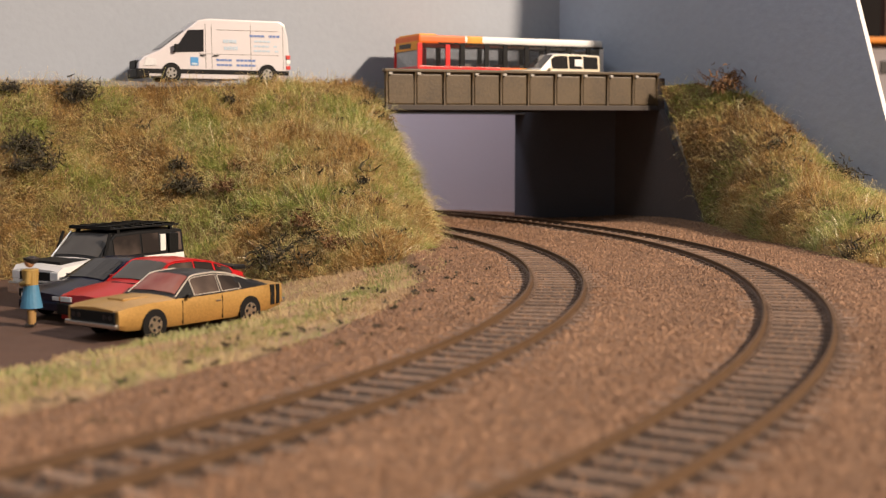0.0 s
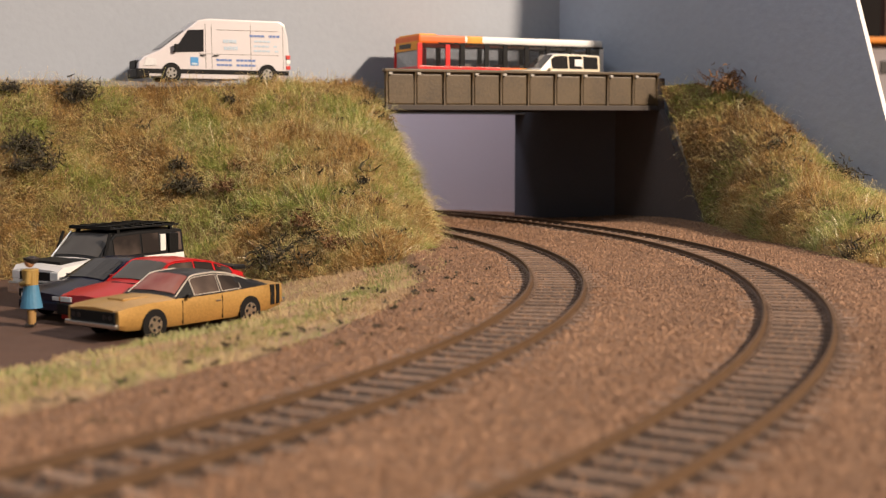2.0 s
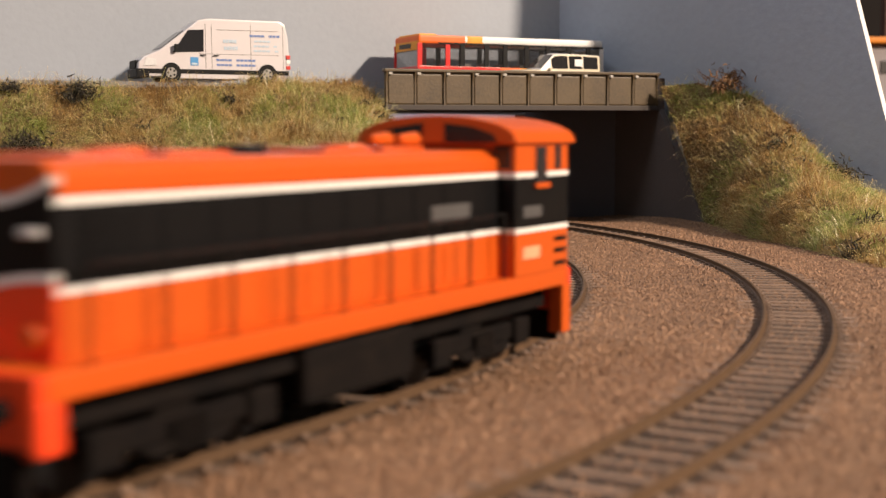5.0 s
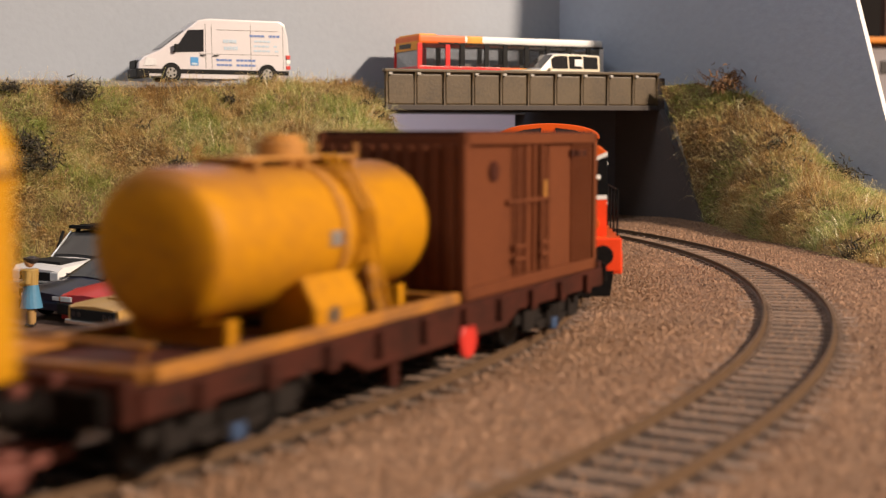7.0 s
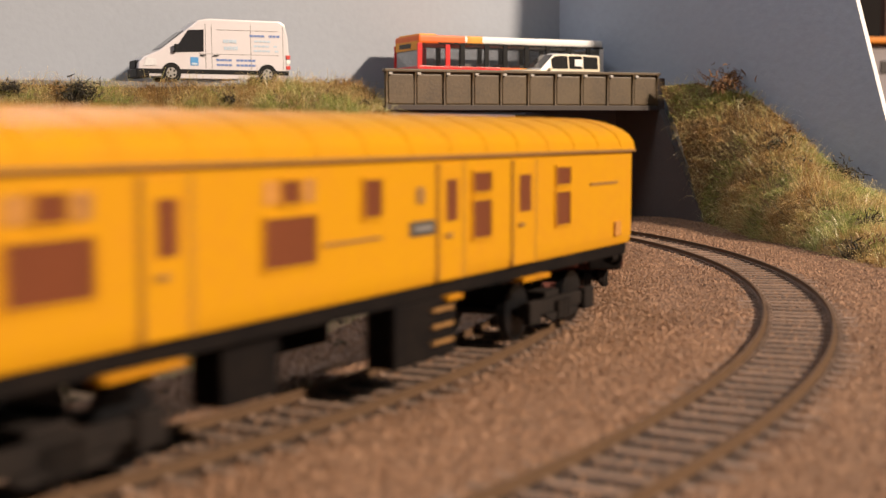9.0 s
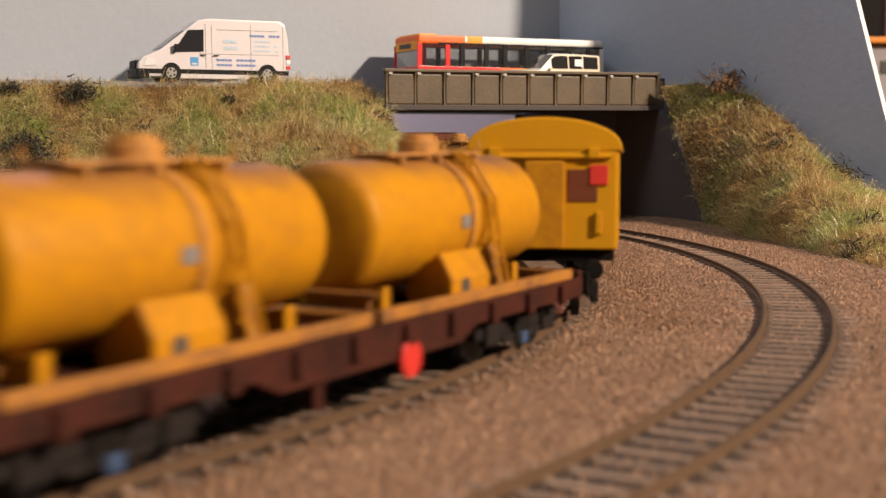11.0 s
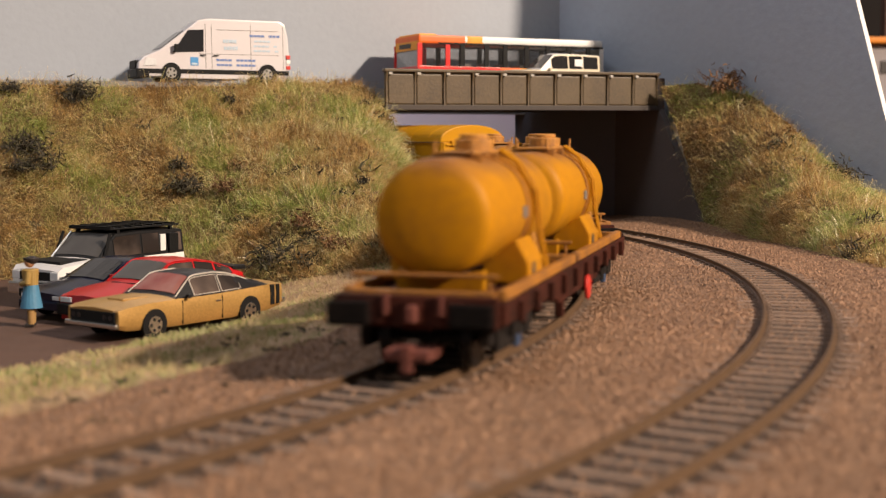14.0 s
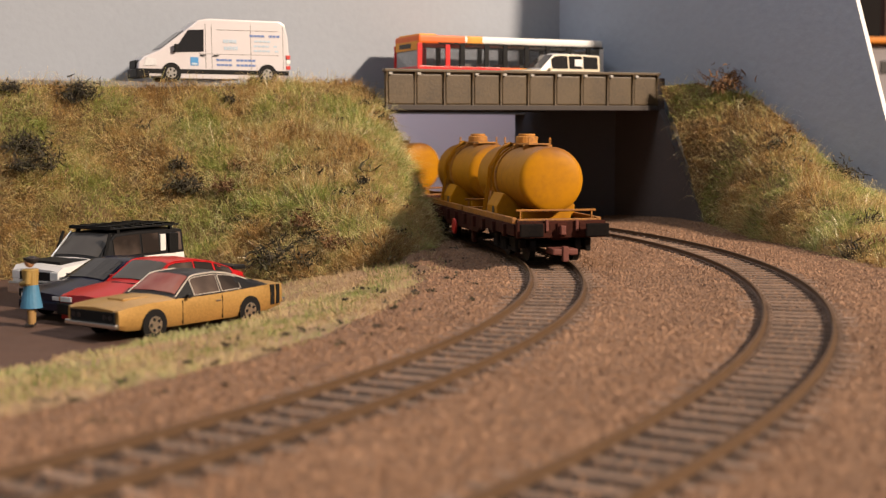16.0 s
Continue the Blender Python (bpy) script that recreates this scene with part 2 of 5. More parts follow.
gx = np.concatenate([np.linspace(-4000, -520, 8), np.arange(-500, 420, 4.0), np.linspace(440, 4000, 8)])
gy = np.concatenate([np.linspace(-2500, 0, 6), np.arange(60, 1060, 4.0), np.linspace(1080, 4000, 6)])
GX, GY = np.meshgrid(gx, gy, indexing="ij")
ground = raw("ground", np.stack([GX, GY, ground_height(GX, GY)], -1).reshape(-1, 3), grid_faces(len(gx), len(gy)), M_ground, smooth=True)
tagged(ground, "brown ballast-covered baseboard of a model railway", "ground", kind="structure")

# car park surface inside the curve
lot_r, lot_a = np.linspace(60, 374, 60), np.radians(np.linspace(-75, 75, 110))
LR, LA = np.meshgrid(lot_r, lot_a, indexing="ij")
lx, ly = C_IN.x + LR * np.cos(LA), C_IN.y + LR * np.sin(LA)
lot = raw("pavement", np.stack([lx, ly, LOT_Z + 0.5 * (value_noise(lx, ly, 22, 5) - 0.5)], -1).reshape(-1, 3), grid_faces(60, 110), M_lot, smooth=True)
tagged(lot, "dark brown earth car park beside the track", "car park", kind="structure")


# ---- backdrop boards ----
def board(name, outline, origin, direction, thick, mat, label, edge_mat=None):
    """An upright board from an outline of (along, height); its face looks to the right of its direction."""
    d = Vector((*direction, 0)).normalized()
    n = Vector((-d.y, d.x, 0))
    bm = bmesh.new()
    front = [bm.verts.new(Vector((*origin, 0)) + d * s + Vector((0, 0, z))) for s, z in outline]
    back = [bm.verts.new(v.co + n * thick) for v in front]
    bm.faces.new(front)
    bm.faces.new(back[::-1])
    k = len(front)
    side = [bm.faces.new((front[i], back[i], back[(i + 1) % k], front[(i + 1) % k])) for i in range(k)]
    bmesh.ops.recalc_face_normals(bm, faces=bm.faces[:])
    if edge_mat:
        for f in side:
            f.material_index = 1
    ob = part(name, bm, mat, None)
    if edge_mat:
        ob.data.materials.append(edge_mat)
    return tagged(ob, label, "wall", kind="structure")


# the back board stands right behind the bridge and is cut open below it for the tracks
board("wall_back", [(-700, -20), (-226, -20), (-226, 56), (0, 56), (0, 330), (-700, 330)], CORNER, (0.907, 0.421), 6, M_wall, "pale blue-white painted backdrop board with brush marks")
board("wall_right", [(0, -12), (229.4, -12), (125.5, 326), (0, 326)], CORNER, (0.655, -0.755), 3.5, M_wall_blue,
      "blue-grey painted backdrop board with a raw pale sloping edge", M_edge)
board("wall_far", [(-300, -9), (-24, -9), (-24, 75), (-300, 75)], (69.4, 800.0), (0.9, -0.43), 5, M_lilac, "lilac-white board seen through the opening under the bridge")
# added blocker: stops the hall lamp from reaching the lilac board
board("wall_gap", [(0, -9), (37, -9), (37, 330), (0, 330)], (49.0, 811.0), (0.44, -0.898), 4, M_dark_board, "dark board added behind the backdrop to keep hall lamp light off the lilac board")
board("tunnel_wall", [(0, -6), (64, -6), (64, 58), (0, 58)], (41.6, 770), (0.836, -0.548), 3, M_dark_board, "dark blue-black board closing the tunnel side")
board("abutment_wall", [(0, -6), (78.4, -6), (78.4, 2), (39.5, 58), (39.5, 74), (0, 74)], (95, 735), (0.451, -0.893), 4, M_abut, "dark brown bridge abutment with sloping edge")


# ---- embankments: ruled slopes between a foot line and a top line ----
def slope_points(foot, top, nu, nv, bulge, seed, lump=3.0):
    f = np.stack([np.interp(np.linspace(0, len(foot) - 1, nu), np.arange(len(foot)), np.array(foot, float)[:, k]) for k in range(3)], 1)
    t = np.stack([np.interp(np.linspace(0, len(top) - 1, nu), np.arange(len(top)), np.array(top, float)[:, k]) for k in range(3)], 1)
    v = np.linspace(0, 1, nv)[None, :, None]
    p = f[:, None, :] * (1 - v) + t[:, None, :] * v
    arch = np.sin(np.pi * v[..., 0]) * bulge
    n = value_noise(p[..., 0], p[..., 2] + p[..., 1] * 0.6, 26, seed) - 0.5
    n2 = value_noise(p[..., 0], p[..., 2] + p[..., 1] * 0.6, 9, seed + 1) - 0.5
    fade = np.clip(np.minimum(v[..., 0], 1 - v[..., 0]) * 6, 0.25, 1)
    push = arch + (n * 2 * lump + n2 * lump * 0.8) * fade
    p[..., 1] -= push * 0.75
    p[..., 2] += push * 0.65
    return p


def fibres(name, p, count, length, width, mat, seed, label, lean=0.35, gravity=0.25, clump=True, jitter=0.0, zmax=1e9):
    """Thin grass fibres standing on a sheet of points, each a bent blade of two triangles."""
    rng = np.random.RandomState(seed)
    nu, nv = p.shape[:2]
    a, b = p[1:, :-1] - p[:-1, :-1], p[:-1, 1:] - p[:-1, :-1]
    nrm = np.cross(a, b)
    area = np.linalg.norm(nrm, axis=2)
    nrm = nrm / (area[..., None] + 1e-9)
    nrm[nrm[..., 2] < 0] *= -1
    w = area.copy()
    if clump:
        c = p[:-1, :-1]
        w = w * (0.35 + 1.3 * value_noise(c[..., 0], c[..., 1] + c[..., 2], 7, seed + 9))
    idx = rng.choice(w.size, count, p=(w / w.sum()).ravel())
    i, j = np.unravel_index(idx, w.shape)
    s, t = rng.rand(count, 1), rng.rand(count, 1)
    root = p[i, j] + a[i, j] * s + b[i, j] * t
    lump = value_noise(root[:, 0], root[:, 1] + root[:, 2], 11, seed + 4)[:, None]
    ang = value_noise(root[:, 0], root[:, 1] + root[:, 2] * 1.3, 8, seed + 5)[:, None] * 9.0
    comb = np.concatenate([np.cos(ang), np.sin(ang), np.zeros_like(ang)], 1)
    d = nrm[i, j] * 0.8 + np.array([0, 0, 0.6]) + rng.randn(count, 3) * lean + comb * 0.45
    d /= np.linalg.norm(d, axis=1, keepdims=True)
    L = length * (0.45 + 0.9 * rng.rand(count, 1)) * (0.55 + 0.9 * lump)
    mid = root + d * L * 0.55
    tip = root + d * L * 0.95 + comb * L * 0.25
    tip[:, 2:] -= gravity * L
    side = np.cross(d, rng.randn(count, 3))
    side /= np.linalg.norm(side, axis=1, keepdims=True)
    side = side * width * (0.6 + 0.8 * rng.rand(count, 1))
    root = root - nrm[i, j] * 0.4
    V = np.stack([root - side, root + side, mid + side * 0.7, mid - side * 0.7, tip], 1).reshape(-1, 3)
    k = np.arange(count) * 5
    quads = np.stack([k, k + 1, k + 2, k + 3], 1).tolist()
    tris = np.stack([k + 3, k + 2, k + 4], 1).tolist()
    ob = raw(name, V, quads + tris, mat)
    return tagged(ob, label, "grass", kind="stuff")


def bush_twigs(size, seed, count=90, flat=0.7):
    rng = np.random.RandomState(seed)
    V, F = [], []
    for k in range(count):
        o = rng.randn(3) * size * 0.33
        o[2] = abs(o[2]) * flat
        d = rng.randn(3) + np.array([0, 0, 0.4])
        d /= np.linalg.norm(d)
        L = size * (0.12 + 0.38 * rng.rand())
        w = 0.28 + 0.3 * rng.rand()
        pts = [o]
        for s in range(3):
            d = d + rng.randn(3) * 0.5
            d /= np.linalg.norm(d)
            pts.append(pts[-1] + d * L / 3)
        u = np.cross(d, [0.3, 0.5, 0.8])
        u /= np.linalg.norm(u) + 1e-9
        v = np.cross(d, u)
        base = len(V)
        for s, q in enumerate(pts):
            ww = w * (1 - 0.25 * s)
            V += [q + u * ww, q - u * ww * 0.5 + v * ww * 0.8, q - u * ww * 0.5 - v * ww * 0.8]
        for s in range(3):
            for e in range(3):
                a, b = base + s * 3 + e, base + s * 3 + (e + 1) % 3
                F.append((a, b, b + 3, a + 3))
    return np.array(V), F


LEFT_FOOT = [(-300, 500, -16), (-230, 528, -16), (-186, 545, -16), (-134, 556, -15.6), (-88, 540, -15), (-50, 516, -12), (-20, 512, -5), (-6, 548, -4), (-2.5, 580, -4), (-4, 602, -4)]
LEFT_TOP = [(-300, 539, 66), (-240, 567, 66.4), (-185, 593, 67.4), (-140, 613, 68.2), (-100, 632, 69.1), (-72, 645, 69.4), (-52, 654, 69.6), (-40, 648, 68), (-34, 643, 65), (-29, 638, 61)]
left_pts = slope_points(LEFT_FOOT, LEFT_TOP, 150, 48, 4.0, 21, 4.8)
left_bank = raw("embankment", left_pts.reshape(-1, 3), grid_faces(150, 48), M_soil, smooth=True)
tagged(left_bank, "steep earth embankment covered in dry grass", "embankment", kind="structure")
fibres("grass", left_pts, 105000, 5.6, 0.09, M_grass, 31, "straw-coloured dry grass on the steep embankment", lean=0.95)
fibres("long_grass", left_pts, 24000, 11.0, 0.06, M_pale_grass, 33, "long dry grass stalks on the steep embankment", lean=0.8, gravity=0.4)

RIGHT_FOOT = [(131, 664, 1), (136, 640, -1), (141, 605, -3.5), (147, 566, -4), (152, 520, -4), (158, 470, -4), (166, 420, -4), (176, 360, -4)]
RIGHT_TOP = [(113, 693, 70), (131, 689, 71), (155.6, 669, 64), (169.4, 651, 49.5), (181.5, 636, 33.5), (194, 619, 20.4), (211, 597, 10), (258, 537, 2)]
right_pts = slope_points(RIGHT_FOOT, RIGHT_TOP, 90, 40, 3.0, 47, 2.2)
right_bank = raw("embankment", right_pts.reshape(-1, 3), grid_faces(90, 40), M_soil, smooth=True)
tagged(right_bank, "grassy embankment running down beside the blue board", "embankment", kind="structure")
fibres("grass", right_pts, 50000, 5.2, 0.09, M_grass, 57, "dry grass on the embankment beside the blue board", lean=0.95)
fibres("long_grass", right_pts, 10000, 9.5, 0.06, M_pale_grass, 59, "long dry stalks on the embankment beside the blue board", lean=0.8, gravity=0.4)

# verge between the car park and the track bed
va = np.radians(np.concatenate([np.linspace(-72, 8, 150), np.linspace(8.4, 20, 24)]))
vr = np.linspace(0, 1, 26)
verge = np.zeros((len(va), len(vr), 3))
for k, a in enumerate(va):
    deg = math.degrees(a)
    r0 = 334 + 34 * float(smooth(-24, 2, deg))
    r1 = 424 + 2 * math.sin(deg * 0.5) + 12 * float(smooth(-8, 16, deg))
    r = r0 + (r1 - r0) * vr
    x, y = C_IN.x + r * math.cos(a), C_IN.y + r * math.sin(a)
    z0 = LOT_Z - 0.5
    z = z0 + (GROUND_Z - 0.3 - z0) * vr + 1.2 * np.sin(np.pi * np.clip(vr * 1.05, 0, 1)) + 1.6 * (value_noise(x, y, 10, 8) - 0.5) * np.sin(np.pi * vr)
    verge[k] = np.stack([x, y, z], 1)
verge_bank = raw("grass_verge", verge.reshape(-1, 3), grid_faces(len(va), len(vr)), M_sand, smooth=True)
tagged(verge_bank, "low grass verge between car park and track", "verge", kind="structure")
fibres("grass", verge, 42000, 3.2, 0.07, M_verge, 77, "straw-coloured grass on the low verge", lean=1.2, gravity=0.45)
fibres("grass", verge[:, 14:22], 9000, 3.4, 0.07, M_verge_green, 78, "green grass strip along the low verge", lean=1.1, gravity=0.4)

# road on the embankment and the ground behind it
raw_road = bmesh.new()
road_outline = [(-300, 538), (-240, 566), (-185, 592), (-140, 612), (-100, 631), (-72, 644), (-52, 653), (-66, 712), (-100, 697), (-140, 678.5), (-185, 657.5), (-300, 604)]
road = part("road", bm_prism(road_outline, "z", ROAD_Z - 4, ROAD_Z - 0.5, 0, raw_road), M_road, None)
tagged(road, "grey road surface on top of the embankment", "road", kind="structure")


gap = part("road", bm_prism([(-37, 648), (-17.4, 643.5), (-45.4, 706), (-66.5, 711), (-52.5, 655)], "z", 60, 67, 0, bmesh.new()), M_road, None)
tagged(gap, "grey road approach between embankment and bridge", "road", kind="structure")


# ---- bridge ----
def build_bridge():
    d2 = (GIRDER_R - GIRDER_L)
    L = d2.length
    ang = math.degrees(math.atan2(d2.y, d2.x))
    tilt = 0.3
    br = thing("girder_bridge", "weathered brown plate girder road bridge over the tracks", "bridge", at=mm_pose(GIRDER_L.x, GIRDER_L.y, 57.0, ang, 0, -tilt))
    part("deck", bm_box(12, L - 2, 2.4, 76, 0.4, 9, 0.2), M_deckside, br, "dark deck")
    for y, front in ((0, True), (77, False)):
        x_start = 0 if front else 34
        g = part("girder", bm_box(x_start, L, y + 0.6, y + 1.6, 1.5, 18, 0.15), M_girder, br)
        part("top_flange", bm_box(x_start - 0.8, L + 0.8, y - 1.4, y + 2.2, 17.6, 19.0, 0.25), M_girder, g)
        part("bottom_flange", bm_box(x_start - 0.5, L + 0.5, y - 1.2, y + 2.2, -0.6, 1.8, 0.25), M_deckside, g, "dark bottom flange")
        n = 10
        for k in range(n + 1):
            x = k * L / n
            x = min(max(x, 0.6), L - 0.6)
            if x < x_start:
                continue
            if front and k < n:
                part("panel", bm_box(x + 0.9, x + L / n - 0.9, y + 0.1, y + 0.9, 2.2, 16.6, 0.55), M_girder, g)
            prof = [(y + 0.9, 1.6), (y - 0.5, 1.6), (y - 0.35, 6), (y - 0.35, 13), (y - 1.1, 17.6), (y + 0.9, 17.6)]
            part("stiffener", bm_prism(prof, "x", x - 0.45, x + 0.45, 0.12), M_girder, g)
            if front and k < n:
                part("bracket", bm_box(x + 0.7, x + 2.6, y - 1.5, y - 0.2, 16.2, 17.4, 0.15), M_rivet, g, "pale bracket")
    return br


build_bridge()


# ---- tracks ----
def arc_point(c, r, deg):
    a = math.radians(deg)
    return Vector((c.x + r * math.cos(a), c.y + r * math.sin(a)))


def build_track(c, R, a0, a1, label):
    tr = thing("railway_track", label, "track", kind="structure")
    n = int((a1 - a0) * 1.2)
    prof = [(-0.65, -1.75), (-0.65, -1.5), (-0.2, -1.3), (-0.2, -0.65), (-0.36, -0.5), (-0.36, -0.06), (-0.3, 0.0), (0.3, 0.0), (0.36, -0.06), (0.36, -0.5), (0.2, -0.65), (0.2, -1.3), (0.65, -1.5), (0.65, -1.75)]
    k = len(prof)
    for s in (-1, 1):
        V, F = [], []
        for i in range(n + 1):
            a = a0 + (a1 - a0) * i / n
            for u, z in prof:
                p = arc_point(c, R + s * (GAUGE / 2) + u, a)
                V.append((p.x, p.y, z))
        for i in range(n):
            for j in range(k):
                F.append((i * k + j, (i + 1) * k + j, (i + 1) * k + (j + 1) % k, i * k + (j + 1) % k))
        rail = raw("rail", V, F, M_rail, tr)
        rail.data.materials.append(M_railhead)
        for p in rail.data.polygons:
            if p.normal.z > 0.9 and p.center.z > -0.0003:
                p.material_index = 1
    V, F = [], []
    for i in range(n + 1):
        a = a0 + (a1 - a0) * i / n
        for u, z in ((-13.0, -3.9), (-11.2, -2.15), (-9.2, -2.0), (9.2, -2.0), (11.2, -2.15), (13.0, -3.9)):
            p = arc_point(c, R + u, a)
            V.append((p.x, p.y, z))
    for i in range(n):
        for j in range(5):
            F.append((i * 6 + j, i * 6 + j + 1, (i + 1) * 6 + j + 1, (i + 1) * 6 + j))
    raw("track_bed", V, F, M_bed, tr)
    mesh = None
    step = math.degrees(7.3 / R)
    m = int((a1 - a0) / step)
    for i in range(m):
        a = a0 + (i + 0.5) * step
        p = arc_point(c, R, a)
        if mesh is None:
            bm = bm_box(-15, 15, -1.35, 1.35, -4.3, -1.6, 0.15)
            for sx in (-1, 1):
                for e in (-1.6, 1.6):
                    xc = sx * (GAUGE / 2) + e
                    bm = bm_box(xc - 0.45, xc + 0.45, -0.7, 0.7, -1.7, -1.2, 0, bm)
            ob = part("sleeper", bm, M_sleeper, tr)
            mesh = ob.data
        else:
            ob = new("sleeper", mesh)
            ob.parent = tr
        ob.matrix_basis = mm_pose(p.x, p.y, random.uniform(-0.05, 0.05), a + random.uniform(-0.25, 0.25))
    return tr


build_track(C_IN, R_IN, -80, 66, "weathered curved model railway track with rusty rails")
build_track(C_OUT, R_OUT, -80, 50, "weathered outer curved model railway track")


# loose ballast stones
def stones(count, seed):
    rng = np.random.RandomState(seed)
    y = 130 + 620 * rng.rand(count) ** 1.3
    x = -200 + 400 * rng.rand(count)
    r = np.hypot(x - C_IN.x, y - C_IN.y)
    keep = (r > 416 + 12 * value_noise(x, y, 9, 2)) & (x / y < 0.36) & (x / y > -0.36) & (x < 150)
    x, y = x[keep], y[keep]
    r_in, r_out = np.hypot(x - C_IN.x, y - C_IN.y) - R_IN, np.hypot(x - C_OUT.x, y - C_OUT.y) - R_OUT
    on_track = (np.abs(r_in) < 9) | (np.abs(r_out) < 9)
    near_rail = (np.abs(np.abs(r_in) - 8.25) < 2.0) | (np.abs(np.abs(r_out) - 8.25) < 2.0)
    keep = ~near_rail & (~on_track | (rng.rand(len(x)) < 0.38))
    x, y, on_track = x[keep], y[keep], on_track[keep]
    n = len(x)
    z = np.where(on_track, -1.9, ground_height(x, y) + 0.1)
    
    size = 0.24 + 0.46 * rng.rand(n) ** 2.5
    tet = np.array([(1, 0, -0.3), (-0.6, 0.9, -0.3), (-0.6, -0.9, -0.3), (0.1, 0.1, 0.8)])
    rot = rng.rand(n) * 6.28
    cs, sn = np.cos(rot), np.sin(rot)
    V = np.zeros((n, 4, 3))
    J = tet[None] * (0.7 + 0.6 * rng.rand(n, 4, 1))
    V[..., 0] = (J[..., 0] * cs[:, None] - J[..., 1] * sn[:, None]) * size[:, None] + x[:, None]
    V[..., 1] = (J[..., 0] * sn[:, None] + J[..., 1] * cs[:, None]) * size[:, None] + y[:, None]
    V[..., 2] = J[..., 2] * size[:, None] + z[:, None]
    k = np.arange(n) * 4
    F = np.concatenate([np.stack([k, k + 1, k + 3], 1), np.stack([k + 1, k + 2, k + 3], 1), np.stack([k + 2, k, k + 3], 1)]).tolist()
    ob = raw("ballast", V.reshape(-1, 3), F, M_stone)
    return tagged(ob, "loose brown ballast stones around the tracks", "ballast", kind="stuff")


stones(230000, 5)


# ---- rolling stock: x runs forwards, z is measured from the rail tops ----
def bogie(parent, x, wheel_r=6.0, wheelbase=26, half=13.0, mat=None):
    mat = mat or M_bogie
    b = part("bogie", bm_box(x - 4, x + 4, -half + 2, half - 2, 4.6, 9.5, 0.4), mat, parent, "dusty black bogie")
    for s in (-1, 1):
        y0, y1 = sorted((s * half, s * (half - 2.2)))
        bm = bm_box(x - 19, x + 19, y0, y1, 5.0, 8.2, 0.4)
        for w in (-1, 1):
            bm = bm_box(x + w * wheelbase / 2 - 3, x + w * wheelbase / 2 + 3, s * half - 1.0, s * half + 1.0, 3.6, 8.8, 0.5, bm)
            bm = bm_prism([(x + w * 3, 5), (x + w * 10, 5), (x + w * 7, 3.2), (x + w * 4, 3.2)], "y", s * half - 0.7, s * half + 0.5, 0.2, bm)
        for k in range(3):
            bm = bm_cyl((x - 2.6 + k * 2.6, s * (half + 0.6), 3.4), (x - 2.6 + k * 2.6, s * (half + 0.6), 7.6), 1.0, 10, bm)
        part("side_frame", bm, mat, b)
    for w in (-1, 1):
        xc = x + w * wheelbase / 2
        wheel = bm_cyl((xc, -9.2, wheel_r), (xc, -7.2, wheel_r), wheel_r, 24)
        wheel = bm_cyl((xc, 7.2, wheel_r), (xc, 9.2, wheel_r), wheel_r, 24, wheel)
        wheel = bm_cyl((xc, -12, wheel_r), (xc, 12, wheel_r), 1.1, 8, wheel)
        part("wheelset", wheel, M_wheel, b)
    return b


def buffers(parent, x, sign, z=13.0, spread=11.5, r=2.3):
    for s in (-1, 1):
        bm = bm_cyl((x, s * spread, z), (x + sign * 4, s * spread, z), 1.4, 12)
        bm = bm_cyl((x + sign * 4, s * spread, z), (x + sign * 5.2, s * spread, z), r, 16, bm, bevel=0.3)
        part("buffer", bm, M_black, parent, "black buffer")


def coupling(parent, x, sign, mat):
    bm = bm_box(min(x - sign * 3, x + sign * 6), max(x - sign * 3, x + sign * 6), -4.5, 4.5, 3.6, 5.8, 0.5)
    bm = bm_box(min(x + sign * 4, x + sign * 6.5), max(x + sign * 4, x + sign * 6.5), -1, 1, 1.4, 6.6, 0.3, bm)
    part("coupling", bm, mat, parent)


TANK_Z, TANK_R = 28.8, 11.8


